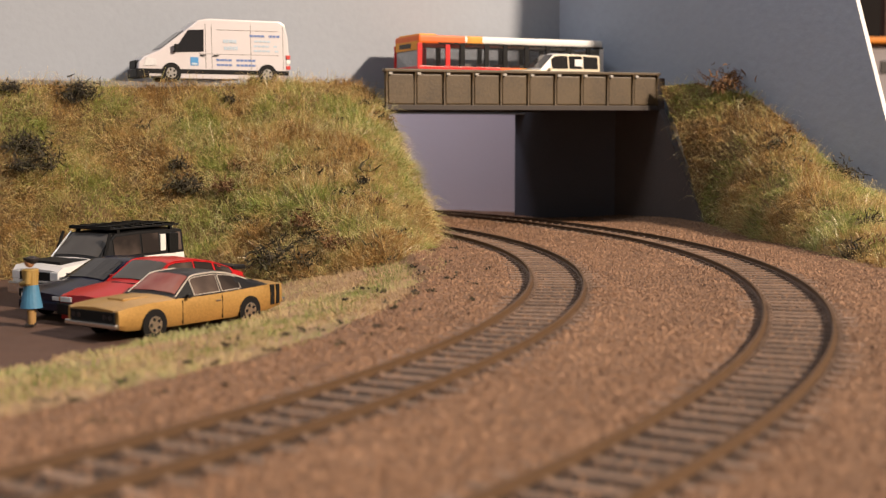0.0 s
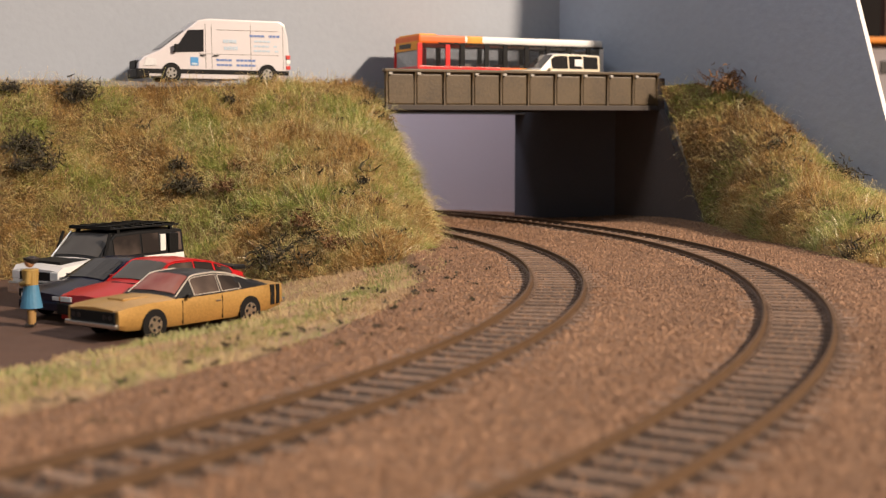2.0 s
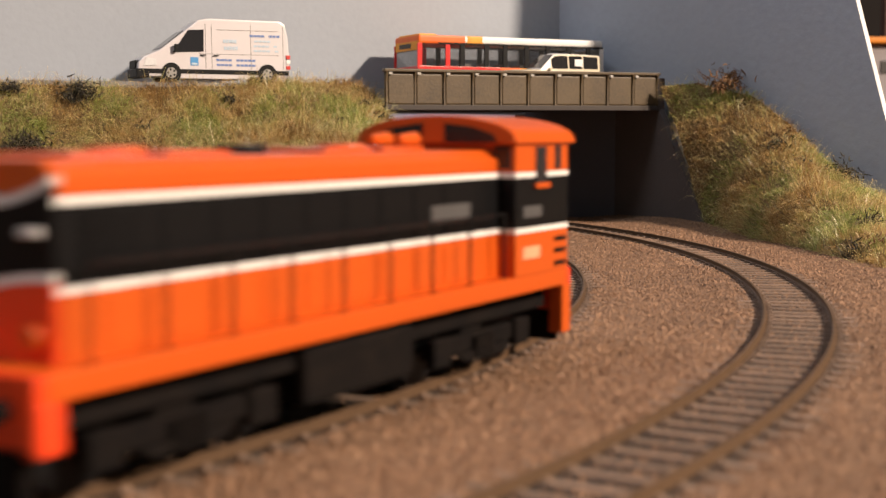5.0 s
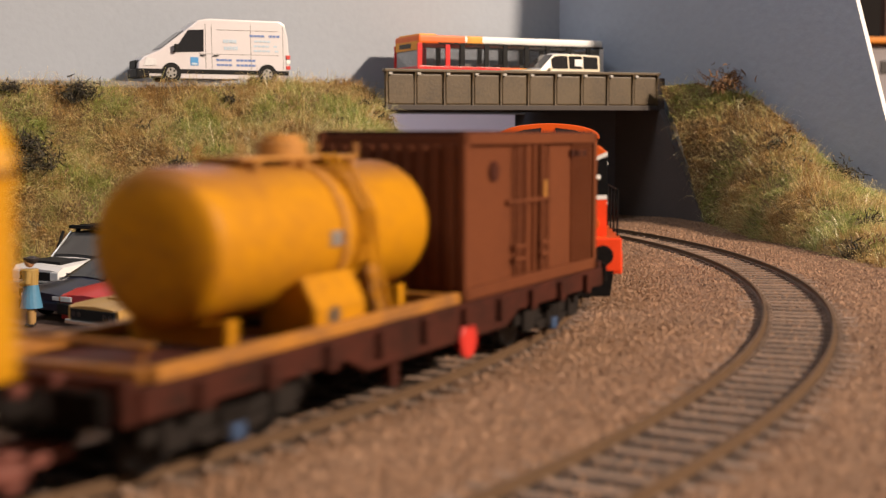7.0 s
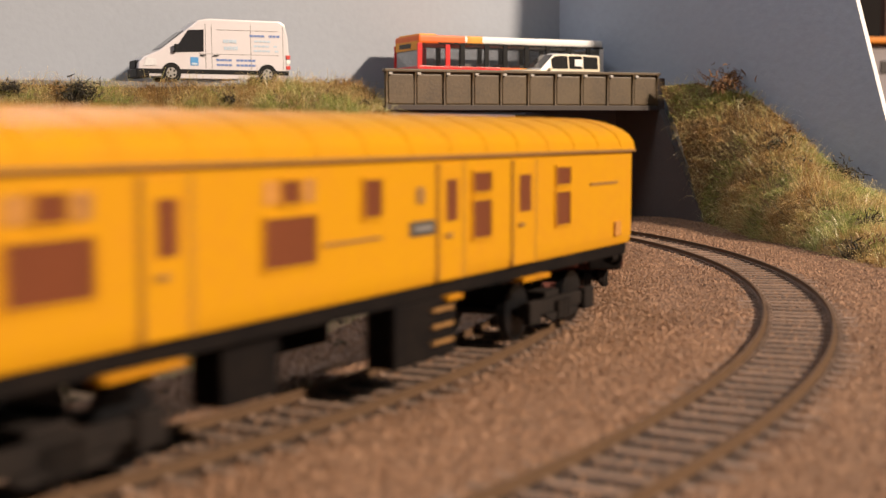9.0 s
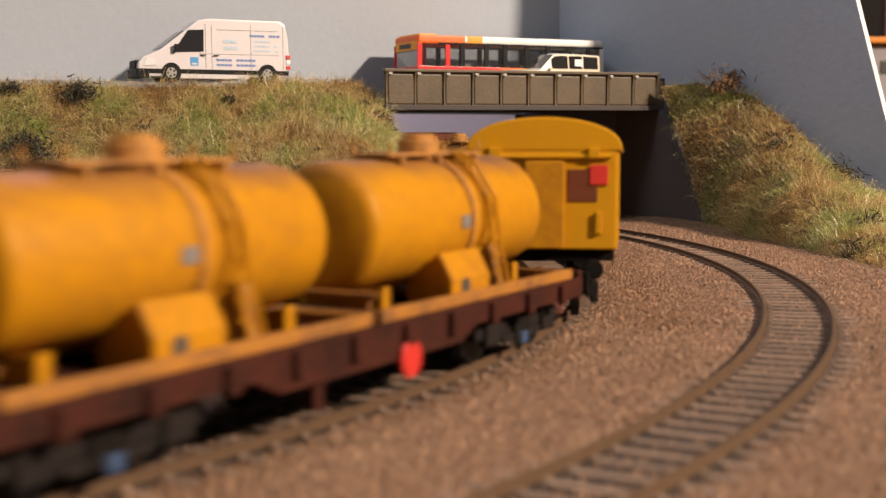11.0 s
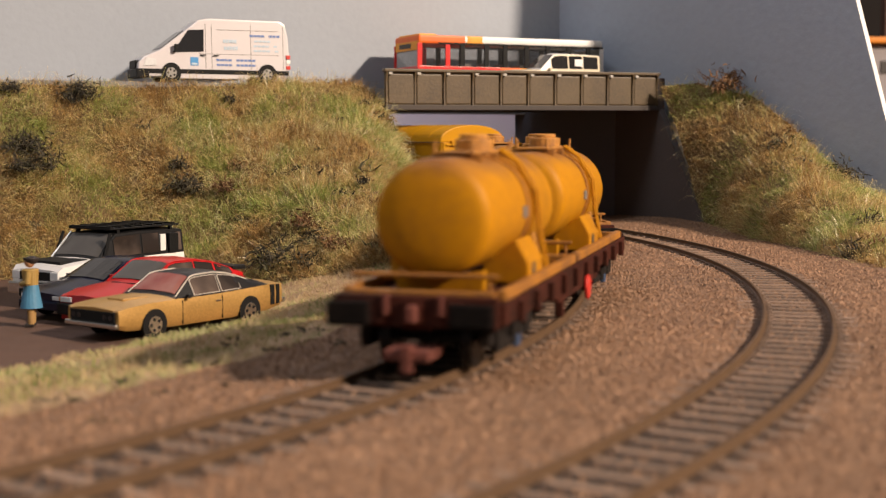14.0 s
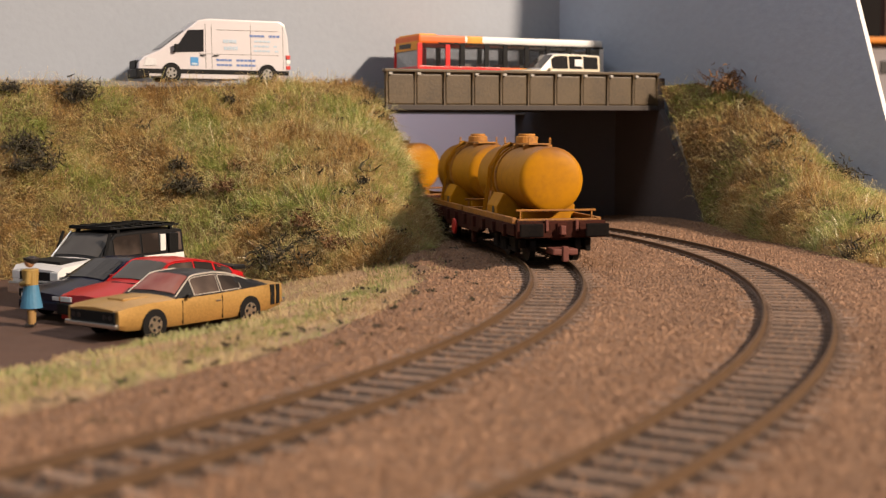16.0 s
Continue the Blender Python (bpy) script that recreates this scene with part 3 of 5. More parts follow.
def tank(parent, xc, length=69):
    h = length / 2
    own = bmesh.new()
    prof = [(0, 0.0), (0.3, 0.5), (0.8, 0.82), (1.4, 0.94), (2.1, 0.985), (3.0, 1.0)]
    rings = [(-h + a, TANK_R * f) for a, f in prof] + [(h - a, TANK_R * f) for a, f in prof[::-1]]
    seg = 40
    prev = None
    for x, r in rings:
        if r == 0:
            ring = [own.verts.new((xc + x, 0, TANK_Z))]
        else:
            ring = [own.verts.new((xc + x, r * math.cos(2 * math.pi * k / seg), TANK_Z + r * math.sin(2 * math.pi * k / seg))) for k in range(seg)]
        if prev:
            for k in range(seg):
                a, b = prev[k % len(prev)], prev[(k + 1) % len(prev)]
                c, e = ring[(k + 1) % len(ring)], ring[k % len(ring)]
                vs = []
                for v in (a, b, c, e):
                    if v not in vs:
                        vs.append(v)
                own.faces.new(vs)
        prev = ring
    bmesh.ops.recalc_face_normals(own, faces=own.faces[:])
    t = part("tank", own, M_tank, parent, "grimy yellow cylindrical tank with a soot-brown top", smooth=True)
    for x in (-1.5, 1.5):
        bm = bmesh.new()
        ringv = []
        for e, r in ((-0.6, TANK_R + 0.05), (-0.6, TANK_R + 0.55), (0.6, TANK_R + 0.55), (0.6, TANK_R + 0.05)):
            ringv.append([bm.verts.new((xc + 4 + x * 1.6 + e, r * math.cos(2 * math.pi * k / 36), TANK_Z + r * math.sin(2 * math.pi * k / 36))) for k in range(36)])
        for a, b in zip(ringv, ringv[1:] + ringv[:1]):
            for k in range(36):
                bm.faces.new((a[k], b[k], b[(k + 1) % 36], a[(k + 1) % 36]))
        part("strap", bm, M_rusty_yellow if x < 0 else M_yellow, t, smooth=False)
    top = TANK_Z + TANK_R
    bm = bm_box(xc - 17, xc + 19, -4.2, 4.2, top + 0.5, top + 1.1, 0.1)
    for x in (-14, 0, 15):
        bm = bm_box(xc + x - 0.5, xc + x + 0.5, -5.5, 5.5, top - 1.2, top + 0.6, 0, bm)
    part("walkway", bm, M_rusty_yellow, t, "rusty walkway plank")
    bm = bm_cyl((xc + 1, 0, top - 0.5), (xc + 1, 0, top + 3.6), 4.2, 20, bevel=0.4)
    bm = bm_cyl((xc + 1, 0, top + 3.4), (xc + 1, 0, top + 4.6), 3.2, 20, bm, bevel=0.4)
    part("hatch", bm, M_rusty_yellow, t, "rust-stained filler hatch")
    for f in (-1, 1):
        for dx in (0, 3.2):
            line = [(xc + 6.5 + dx, f * 4.4, top + 1.2), (xc + 6.5 + dx, f * 8.6, top - 1.8), (xc + 6.6 + dx, f * 12.4, TANK_Z + 4), (xc + 7.5 + dx, f * 13.3, TANK_Z - 6), (xc + 9 + dx, f * 14.4, 14.8)]
            part("ladder_stile", bm_tube(line, 0.42, 6), M_yellow, t)
        for k in range(7):
            z = top - 3 - k * 3.2
            yy = 7.8 + 4.7 * min(1, k / 3) + max(0, k - 3) * 0.4
            part("ladder_rung", bm_tube([(xc + 6.8, f * yy, z), (xc + 10, f * yy, z)], 0.24, 5), M_yellow, t)
        for dx in (-16.5, 18.5):
            part("walkway_post", bm_tube([(xc + dx, f * 4.0, top + 0.8), (xc + dx, f * 4.0, top + 3.2)], 0.35, 5), M_rusty_yellow, t)
    for s in (-1, 1):
        prof = [(s * 15, 14.2), (s * 15, 18.5), (s * 12.3, 23.5), (s * 8, 20.5), (s * 5, 18), (s * 5, 14.2)]
        part("saddle", bm_prism(prof, "x", xc - 12.5, xc + 2.5, 0.4), M_yellow, t, "yellow sloping saddle plate")
        part("saddle", bm_prism([(s * 14, 14.2), (s * 11.5, 23.5), (s * 8.5, 20.8), (s * 8.5, 14.2)], "x", xc + 9, xc + 12, 0.3), M_rusty_yellow, t)
        hole = bm_cyl((xc - 7.5, s * 15.2, 17), (xc - 7.5, s * 14.6, 17), 1.6, 14)
        part("opening", hole, M_char, t, "dark round opening")
    for e in (-1, 1):
        bm = bm_prism([(-9, 14.2), (9, 14.2), (9, 18.3), (4, 17.4), (-4, 17.4), (-9, 18.3)], "x", xc + e * 26 - 1.2, xc + e * 26 + 1.2, 0.2)
        part("cradle", bm, M_yellow, t)
    part("plate", bm_box(xc - 3, xc + 0.2, -TANK_R - 0.35, -TANK_R + 0.3, TANK_Z - 1.4, TANK_Z + 1.0, 0.1), M_grey, t, "small grey plate")
    return t


def flat_wagon(label):
    w = thing("flat_wagon", label, "wagon", "weed spray train")
    L = 84
    bm = bm_box(-L, L, -15.6, 15.6, 12.4, 13.6, 0.2)
    bm = bm_box(-L, L, -3, 3, 8.4, 12.6, 0.2, bm)
    part("deck", bm, M_redbrown, w)
    for s in (-1, 1):
        prof = [(-L, 9.8), (-34, 9.8), (-28, 7.2), (28, 7.2), (34, 9.8), (L, 9.8), (L, 13.9), (-L, 13.9)]
        part("solebar", bm_prism(prof, "y", s * 16.2 - 0.8, s * 16.2 + 0.4, 0.2), M_redbrown, w, "red-brown channel solebar")
        for x in range(-72, 80, 16):
            part("stanchion_pocket", bm_box(x - 1.4, x + 1.4, s * 17.3 - 0.9, s * 17.3 + 0.4, 9.2, 13.4, 0.25), M_redbrown, w)
        part("leg", bm_box(-18, -15.5, *flank(s, 15, 1, 1), 2.6, 9, 0.3), M_redbrown, w)
        wheel = bm_cyl((8, s * 17.3, 7.2), (8, s * 18.2, 7.2), 3.3, 20, bevel=0.3)
        part("brake_wheel", wheel, M_red, w, "red brake wheel")
    for e in (-1, 1):
        part("headstock", bm_box(min(e * L, e * (L + 2)), max(e * L, e * (L + 2)), -16, 16, 9.2, 15.2, 0.4), M_redbrown, w)
        for y in (-8, 0, 8):
            part("bracket", bm_box(min(e * (L + 2), e * (L + 2.7)), max(e * (L + 2), e * (L + 2.7)), y - 1.7, y + 1.7, 10, 14.4, 0.2), M_redbrown, w)
        for y in (-11.8, 11.8):
            bm = bm_cyl((e * (L + 2), y, 12.2), (e * (L + 5), y, 12.2), 1.7, 12)
            xs = sorted((e * (L + 5), e * (L + 6.2)))
            bm = bm_box(xs[0], xs[1], y - 4.2, y + 4.2, 9.8, 14.4, 0.5, bm)
            part("buffer", bm, M_black, w, "black oblong buffer")
        for y in (-5.4, 5.4):
            xs = sorted((e * (L + 2), e * (L + 3.0)))
            part("lamp_iron", bm_box(xs[0], xs[1], y - 0.5, y + 0.5, 11.6, 15.6, 0.15), M_coupling, w, "red oxide lamp iron")
        xs = sorted((e * (L + 2.4), e * (L + 4.6)))
        part("drawhook", bm_box(xs[0], xs[1], -0.9, 0.9, 10.4, 13.6, 0.3), M_coupling, w)
        coupling(w, e * (L + 1), e, M_coupling)
        bogie(w, e * 60)
        part("axlebox_cover", bm_box(e * 60 - 1.5, e * 60 + 1.5, -14.6, -13.2, 2.4, 5, 0.4), M_blue, w, "blue-grey axlebox cover")
    part("brake_cylinder", bm_cyl((-26, -7, 6.6), (-12, -7, 6.6), 3.4, 16, bevel=0.5), M_black, w)
    part("air_tank", bm_cyl((20, 4, 6.6), (38, 4, 6.6), 3.4, 16, bevel=0.5), M_black, w)
    return w


def tank_frame(w, x0, x1):
    for s in (-1, 1):
        part("side_beam", bm_box(x0, x1, s * 15.4 - 0.9, s * 15.4 + 0.9, 13.9, 16.0, 0.3), M_grimy, w, "grimy yellow side beam")
    for x in (x0, x1):
        part("end_beam", bm_box(x - 1, x + 1, -14.4, 14.4, 13.7, 15.6, 0.3), M_grimy, w, "grimy yellow cross beam")
    bar = bm_tube([(x0 + 1, -14.5, 18.4), (x0 + 1, 14.5, 18.4)], 0.45)
    for y in (-13, 13):
        bar = bm_tube([(x0 + 1, y, 15), (x0 + 1, y, 18.4)], 0.35, 6, bar)
    part("end_rail", bar, M_grimy, w)
    part("cross_plank", bm_box((x0 + x1) / 2 - 3, (x0 + x1) / 2 + 3, -13.5, 13.5, 13.7, 14.6, 0.2), M_rusty_yellow, w)


def tank_wagon():
    w = flat_wagon("red-brown bogie flat wagon carrying two grimy yellow tanks")
    for xc in (40.5, -40.5):
        tank(w, xc)
    tank_frame(w, -80, -1.5)
    tank_frame(w, 1.5, 80)
    return w


def container_wagon():
    w = flat_wagon("red-brown bogie flat wagon carrying a brown container and a yellow tank")
    tank(w, -27.5, 67)
    tank_frame(w, -80, 8)
    x0, x1, h = 10.5, 82, 15.6
    c = part("container", bm_box(x0 + 0.4, x1 - 0.4, -h + 0.5, h - 0.5, 14.2, 45.0, 0.2), M_container, w, "reddish-brown corrugated freight container")
    for s in (-1, 1):
        for z0, z1 in ((14.0, 16.4), (43.2, 45.4)):
            part("rail", bm_box(x0, x1, *flank(s, h, 0.7, 0.5), z0, z1, 0.15), M_container, c)
        for x in (x0 + 1, x1 - 1):
            part("corner_post", bm_box(x - 1.1, x + 1.1, *flank(s, h, 0.9, 0.5), 14.0, 45.4, 0.2), M_container, c)
        for k in range(5):
            x = x1 - 3.6 - k * 2.6
            part("rib", bm_box(x - 0.6, x + 0.6, *flank(s, h, 0.6, 0.15), 16.4, 43.2, 0.2), M_container, c)
        for k in range(4):
            x = 22 + k * 4.0 + 6
            part("rib", bm_box(x + 9 - 0.5, x + 9 + 0.5, *flank(s, h, 0.6, 0.2), 16.4, 43.2, 0.15), M_container, c)
        for x in (34.5, 38, 48, 52):
            part("lock_bar", bm_cyl((x, s * (h + 0.35), 16.6), (x, s * (h + 0.35), 42.8), 0.35, 8), M_container, c)
        for x in (36, 50):
            for z in (19.5, 22.0):
                part("latch", bm_box(x - 2.6, x + 2.6, *flank(s, (h + 0.3), 0.5, 0.5), z, z + 0.8, 0.1), M_container, c)
        part("hinge_rail", bm_box(31, 56, *flank(s, h, 0.5, 0.35), 31.2, 32.0, 0.1), M_container, c)
        part("emblem", bm_cyl((25, s * (h + 0.05), 38), (25, s * (h - 0.6), 38), 2.0, 20), M_redbrown, c, "dark round emblem")
        part("data_plate", bm_box(50.4, 52.6, *flank(s, h, 0.5, 0.22), 31.5, 35.5, 0.1), M_rusty_yellow, c, "faded yellowish plate")
        for k in range(3):
            part("marking", bm_box(66 + k * 3.6, 68.4 + k * 3.6, *flank(s, h, 0.5, 0.25), 40.2, 41.6, 0.05), M_redbrown, c, "dark unreadable marking")
    for k in range(10):
        y = -13 + k * 2.9
        part("end_rib", bm_box(x0 - 0.25, x0 + 0.6, y - 0.7, y + 0.7, 16.4, 43.2, 0.2), M_container, c)
    part("roof", bm_box(x0 + 0.5, x1 - 0.5, -h + 0.2, h - 0.2, 45.0, 45.8, 0.2), M_redbrown, c, "dark brown roof")
    return w


def arch_profile(half, z_eave, z_top, n=14, power=2.2):
    out = []
    for k in range(n + 1):
        a = math.pi * k / n
        y, s = math.cos(a), math.sin(a)
        out.append((half * y, z_eave + (z_top - z_eave) * (s ** (2 / power))))
    return out


def window(parent, name, x0, x1, z0, z1, y, s, mat, frame_mat=None):
    p = part(name, bm_box(x0, x1, *flank(s, y, 0.3, 0.2), z0, z1, 0.1), mat, parent)
    if frame_mat:
        bm = None
        for a in ((x0 - 0.5, x1 + 0.5, z0 - 0.5, z0), (x0 - 0.5, x1 + 0.5, z1, z1 + 0.5), (x0 - 0.5, x0, z0, z1), (x1, x1 + 0.5, z0, z1)):
            bm = bm_box(a[0], a[1], *flank(s, y, 0.3, 0.4), a[2], a[3], 0, bm)
        part("window_frame", bm, frame_mat, p)
    return p


def coach():
    c = thing("spray_coach", "yellow inspection coach with brown windows and grimy roof", "coach", "weed spray train")
    L, H = 115, 17.6
    body = [(-H + 0.4, 18.2), (H - 0.4, 18.2), (H, 20.5), (H, 41.5), (-H, 41.5), (-H, 20.5)]
    part("body", bm_prism(body, "x", -L, L, 0.6), M_yellow_coach, c)
    roof = [(H + 0.6, 41.2)] + arch_profile(H + 0.6, 41.6, 49.2, 16, 2.3) + [(-H - 0.6, 41.2)]
    r = part("roof", bm_prism(roof, "x", -L - 0.5, L + 0.5, 0.5), M_yellow_coach, c, "weathered yellow arched roof")
    for x in range(-105, 110, 15):
        rib = [(y * 1.006, z + 0.12) for y, z in arch_profile(H + 0.6, 41.6, 49.2, 16, 2.3)]
        part("roof_seam", bm_prism(rib, "x", x - 0.25, x + 0.25), M_yellow_coach, r)
    for s in (-1, 1):
        part("gutter", bm_box(-L, L, *flank(s, (H + 0.55), 0.35, 0.35), 40.9, 41.5, 0.1), M_grime, c, "dirt line along the gutter")
        for x0, x1 in ((65.5, 73.5), (24.7, 32.6)):
            window(c, "window", x0, x1, 25.4, 32.6, H, s, M_brown_glass, M_yellow_coach)
            window(c, "window", x0, x1, 34.2, 38.0, H, s, M_brown_glass, M_yellow_coach)
        for x0, x1 in ((-43.7, -29.9), (-93.5, -79.0)):
            window(c, "window", x0, x1, 25.6, 33.0, H, s, M_brown_glass, M_yellow_coach)
            window(c, "window", x0 + 4.5, x1 - 4.5, 35, 38.4, H, s, M_brown_glass, M_yellow_coach)
            part("louvre", bm_box(x0, x0 + 4, *flank(s, H, 0.3, 0.2), 35, 38.4, 0.1), M_rusty_yellow, c)
            part("louvre", bm_box(x1 - 4, x1, *flank(s, H, 0.3, 0.2), 35, 38.4, 0.1), M_rusty_yellow, c)
        for x0, x1 in ((45.6, 51.4), (13.2, 17.6), (-67.6, -63.4)):
            d = part("door", bm_box(x0 - 2.6, x1 + 2.6, *flank(s, H, 0.5, 0.42), 18.6, 40.0, 0.2), M_yellow_coach, c)
            for x in (x0 - 3, x1 + 3):
                part("door_gap", bm_box(x - 0.2, x + 0.2, *flank(s, H, 0.4, 0.36), 18.6, 40, 0), M_grime, d, "dirty door seam")
            part("door_window", bm_box(x0, x1, *flank(s, H, 0.3, 0.55), 29.4, 37.0, 0.1), M_brown_glass, d)
            part("door_handle", bm_box(x0 - 0.5, x0 + 2.0, *flank(s, (H + 0.4), 0.3, 0.5), 26.4, 27.2, 0.1), M_grime, d)
        window(c, "window", -15.7, -9.9, 31.6, 37.8, H, s, M_brown_glass, M_yellow_coach)
        part("emblem", bm_box(2.4, 5.4, *flank(s, H, 0.3, 0.3), 33, 36, 0.4), M_grime, c, "small round dark emblem")
        part("name_plate", bm_box(0, 9.2, *flank(s, H, 0.3, 0.3), 27.4, 30, 0.1), M_char, c, "black plate with unreadable white marks")
        part("plate_mark", bm_box(1.2, 8, *flank(s, H, 0.2, 0.38), 28.3, 29.1, 0), M_grey, c)
        for x0, x1, z in ((86, 104, 33.4), (-28, -10, 27.8), (-118 + 8, -96, 30)):
            part("lettering", bm_box(x0, x1, *flank(s, H, 0.3, 0.32), z, z + 0.5, 0), M_grime, c, "line of unreadable lettering")
        part("lamp_bracket", bm_box(102, 106, *flank(s, H, 0.3, 0.6), 20.6, 24, 0.2), M_rusty_yellow, c)
        part("lamp_bracket", bm_box(-106, -102, *flank(s, H, 0.3, 0.6), 20.6, 24, 0.2), M_rusty_yellow, c)
        for x0, x1 in ((48, 62), (-78, -62), (14, 20)):
            part("footboard", bm_box(x0, x1, s * 16.6 - 1.5, s * 16.6 + 1.5, 14.6, 15.6, 0.2), M_yellow, c, "yellow footboard")
        box = part("equipment_box", bm_box(-4, 19, *flank(s, 14, 3, 3), 4.4, 15.5, 0.5), M_black, c)
        for z in (7, 10, 13):
            part("box_step", bm_box(9, 17, s * 17.2 - 0.5, s * 17.2 + 0.8, z, z + 0.7, 0.1), M_grime, box)
        part("equipment_box", bm_box(-50, -36, *flank(s, 12, 3, 3), 6, 15.5, 0.5), M_black, c)
    part("underframe", bm_box(-L + 1, L - 1, -16.6, 16.6, 15.4, 18.4, 0.4), M_black, c)
    for e in (-1, 1):
        end = part("end_panel", bm_box(min(e * L, e * (L + 0.7)), max(e * L, e * (L + 0.7)), -16.8, 16.8, 18.4, 41.2, 0.3), M_yellow_coach, c)
        for y in (-9, 9):
            part("end_window", bm_box(min(e * L, e * (L + 0.95)), max(e * L, e * (L + 0.95)), y - 3.4, y + 3.4, 29.5, 37, 0.1), M_brown_glass, end)
        part("end_rail", bm_tube([(e * (L + 1.2), -15.5, 40), (e * (L + 1.2), 15.5, 40)], 0.5), M_yellow_coach, end)
        for y in (-11.5, 11.5):
            part("bracket", bm_box(min(e * L, e * (L + 2)), max(e * L, e * (L + 2)), y - 1.3, y + 1.3, 39.6, 42, 0.2), M_yellow_coach, end)
        part("tail_marker", bm_box(min(e * L, e * (L + 1.2)), max(e * L, e * (L + 1.2)), -14.8, -10.6, 33.4, 38, 0.15), M_red, end, "red tail marker board")
        part("cable_box", bm_box(min(e * L, e * (L + 1.6)), max(e * L, e * (L + 1.6)), -13.4, -12, 22, 27, 0.2), M_yellow_coach, end)
        part("gangway", bm_box(min(e * L, e * (L + 2.4)), max(e * L, e * (L + 2.4)), -4.6, 4.6, 18.6, 39, 0.4), M_yellow, end)
        buffers(c, e * L, e, 14, 11.5)
        coupling(c, e * L, e, M_coupling)
        bogie(c, e * 80, 6.2, 32)
    return c


def loco():
    l = thing("diesel_locomotive", "orange and black single-cab diesel locomotive with white stripes", "locomotive", "weed spray train")
    F, B = 75, -70
    part("frame", bm_box(B, F, -17, 17, 14.0, 17.6, 0.5), M_orange, l, "orange side sill")
    layers = ((17.6, 26.0, M_orange, "lower_panel"), (26.0, 27.0, M_white, "white_stripe"), (27.0, 36.8, M_loco_black, "black_band"), (36.8, 37.8, M_white, "white_stripe"))
    hood_half = 13.4
    hood = part("hood", bm_prism([(hood_half, 37.8), (hood_half, 40.4), (hood_half - 2.4, 42.2), (-hood_half + 2.4, 42.2), (-hood_half, 40.4), (-hood_half, 37.8)], "x", B + 6, 52, 0.5), M_orange, l, "orange hood top")
    for z0, z1, mat, name in layers:
        grow = 0.12 if mat is M_white else 0.0
        part(name, bm_box(B + 6 - grow, 52, -hood_half - grow, hood_half + grow, z0, z1, 0.1), mat, hood)
    for x in (-48, -30, 8, 26):
        part("roof_hatch", bm_box(x - 7, x + 7, -7, 7, 42, 43.0, 0.4), M_orange, hood)
    for x in (-40, -12, 16):
        part("exhaust_fan", bm_cyl((x, 0, 42), (x, 0, 43.6), 4.2, 20, bevel=0.3), M_loco_black if x == -12 else M_orange, hood)
    for s in (-1, 1):
        for k in range(9):
            x = -56 + k * 10.6
            part("hood_door", bm_box(x, x + 9.4, *flank(s, hood_half, 0.3, 0.25), 18.6, 25.2, 0.15), M_orange, hood)
            part("hood_door", bm_box(x, x + 9.4, *flank(s, hood_half, 0.3, 0.25), 27.6, 36.2, 0.15), M_loco_black, hood)
        for k in range(7):
            part("vent_louvre", bm_box(-60, -50, *flank(s, hood_half, 0.2, 0.5), 28 + k * 1.2, 28.6 + k * 1.2, 0), M_loco_black, hood)
        part("number_panel", bm_box(24, 38, *flank(s, hood_half, 0.2, 0.4), 29.6, 32.6, 0), M_dim, hood, "grey unreadable number bar")
        rail = None
        for k in range(9):
            x = -62 + k * 13.6
            rail = bm_tube([(x, s * 16.4, 17.4), (x, s * 16.4, 30)], 0.3, 6, rail)
        rail = bm_tube([(-62, s * 16.4, 30), (47, s * 16.4, 30)], 0.3, 6, rail)
        part("handrail", rail, M_loco_black, l, "black handrail")
    cx0, cx1, ch = 50, 74, 17.2
    cab = part("cab", bm_box(cx0, cx1, -ch, ch, 37.8, 44.4, 0.3), M_orange, l, "orange cab upper panel")
    for z0, z1, mat, name in layers:
        grow = 0.12 if mat is M_white else 0.0
        part(name, bm_box(cx0 - grow, cx1 + grow, -ch - grow, ch + grow, z0, z1, 0.1), mat, cab)
    roof = [(ch + 0.9, 43.4)] + arch_profile(ch + 0.9, 43.9, 48.9, 16, 2.2) + [(-ch - 0.9, 43.4)]
    part("cab_roof", bm_prism(roof, "x", cx0 - 1.6, cx1 + 1.6, 0.4), M_orange, cab, "orange arched cab roof")
    for s in (-1, 1):
        part("cab_window", bm_box(58.6, 63.6, *flank(s, ch, 0.3, 0.2), 35.6, 42.8, 0.2), M_dark_glass, cab)
        part("cab_window", bm_box(67.6, 70.4, *flank(s, ch, 0.3, 0.2), 38.2, 43.0, 0.2), M_dark_glass, cab)
        part("window_sill", bm_box(58.0, 64.2, *flank(s, ch, 0.3, 0.7), 34.6, 35.6, 0.1), M_orange, cab)
        part("number_panel", bm_box(53, 61, *flank(s, ch, 0.2, 0.3), 29.0, 31.2, 0), M_dim, cab, "grey unreadable number bar")
        part("emblem", bm_box(53, 60.5, *flank(s, ch, 0.2, 0.3), 20.8, 23.2, 0.2), M_peach, cab, "faded pale emblem")
        for z in (18.6, 21.2, 23.6):
            part("step", bm_box(67.6, 72.6, *flank(s, ch, 0.4, 0.35), z, z + 0.9, 0.1), M_loco_black, cab)
        for e in (B + 1, F - 1):
            part("end_step", bm_box(e - 2, e + 2, s * 15.6 - 1.6, s * 15.6 + 1.6, 4.0 if e > 0 else 8.0, 14.2, 0.4), M_orange if e > 0 else M_vermilion, l)
    for y in (-9, 9):
        part("cab_window", bm_box(cx1 - 0.3, cx1 + 0.3, y - 4.6, y + 4.6, 38.2, 43, 0.2), M_dark_glass, cab)
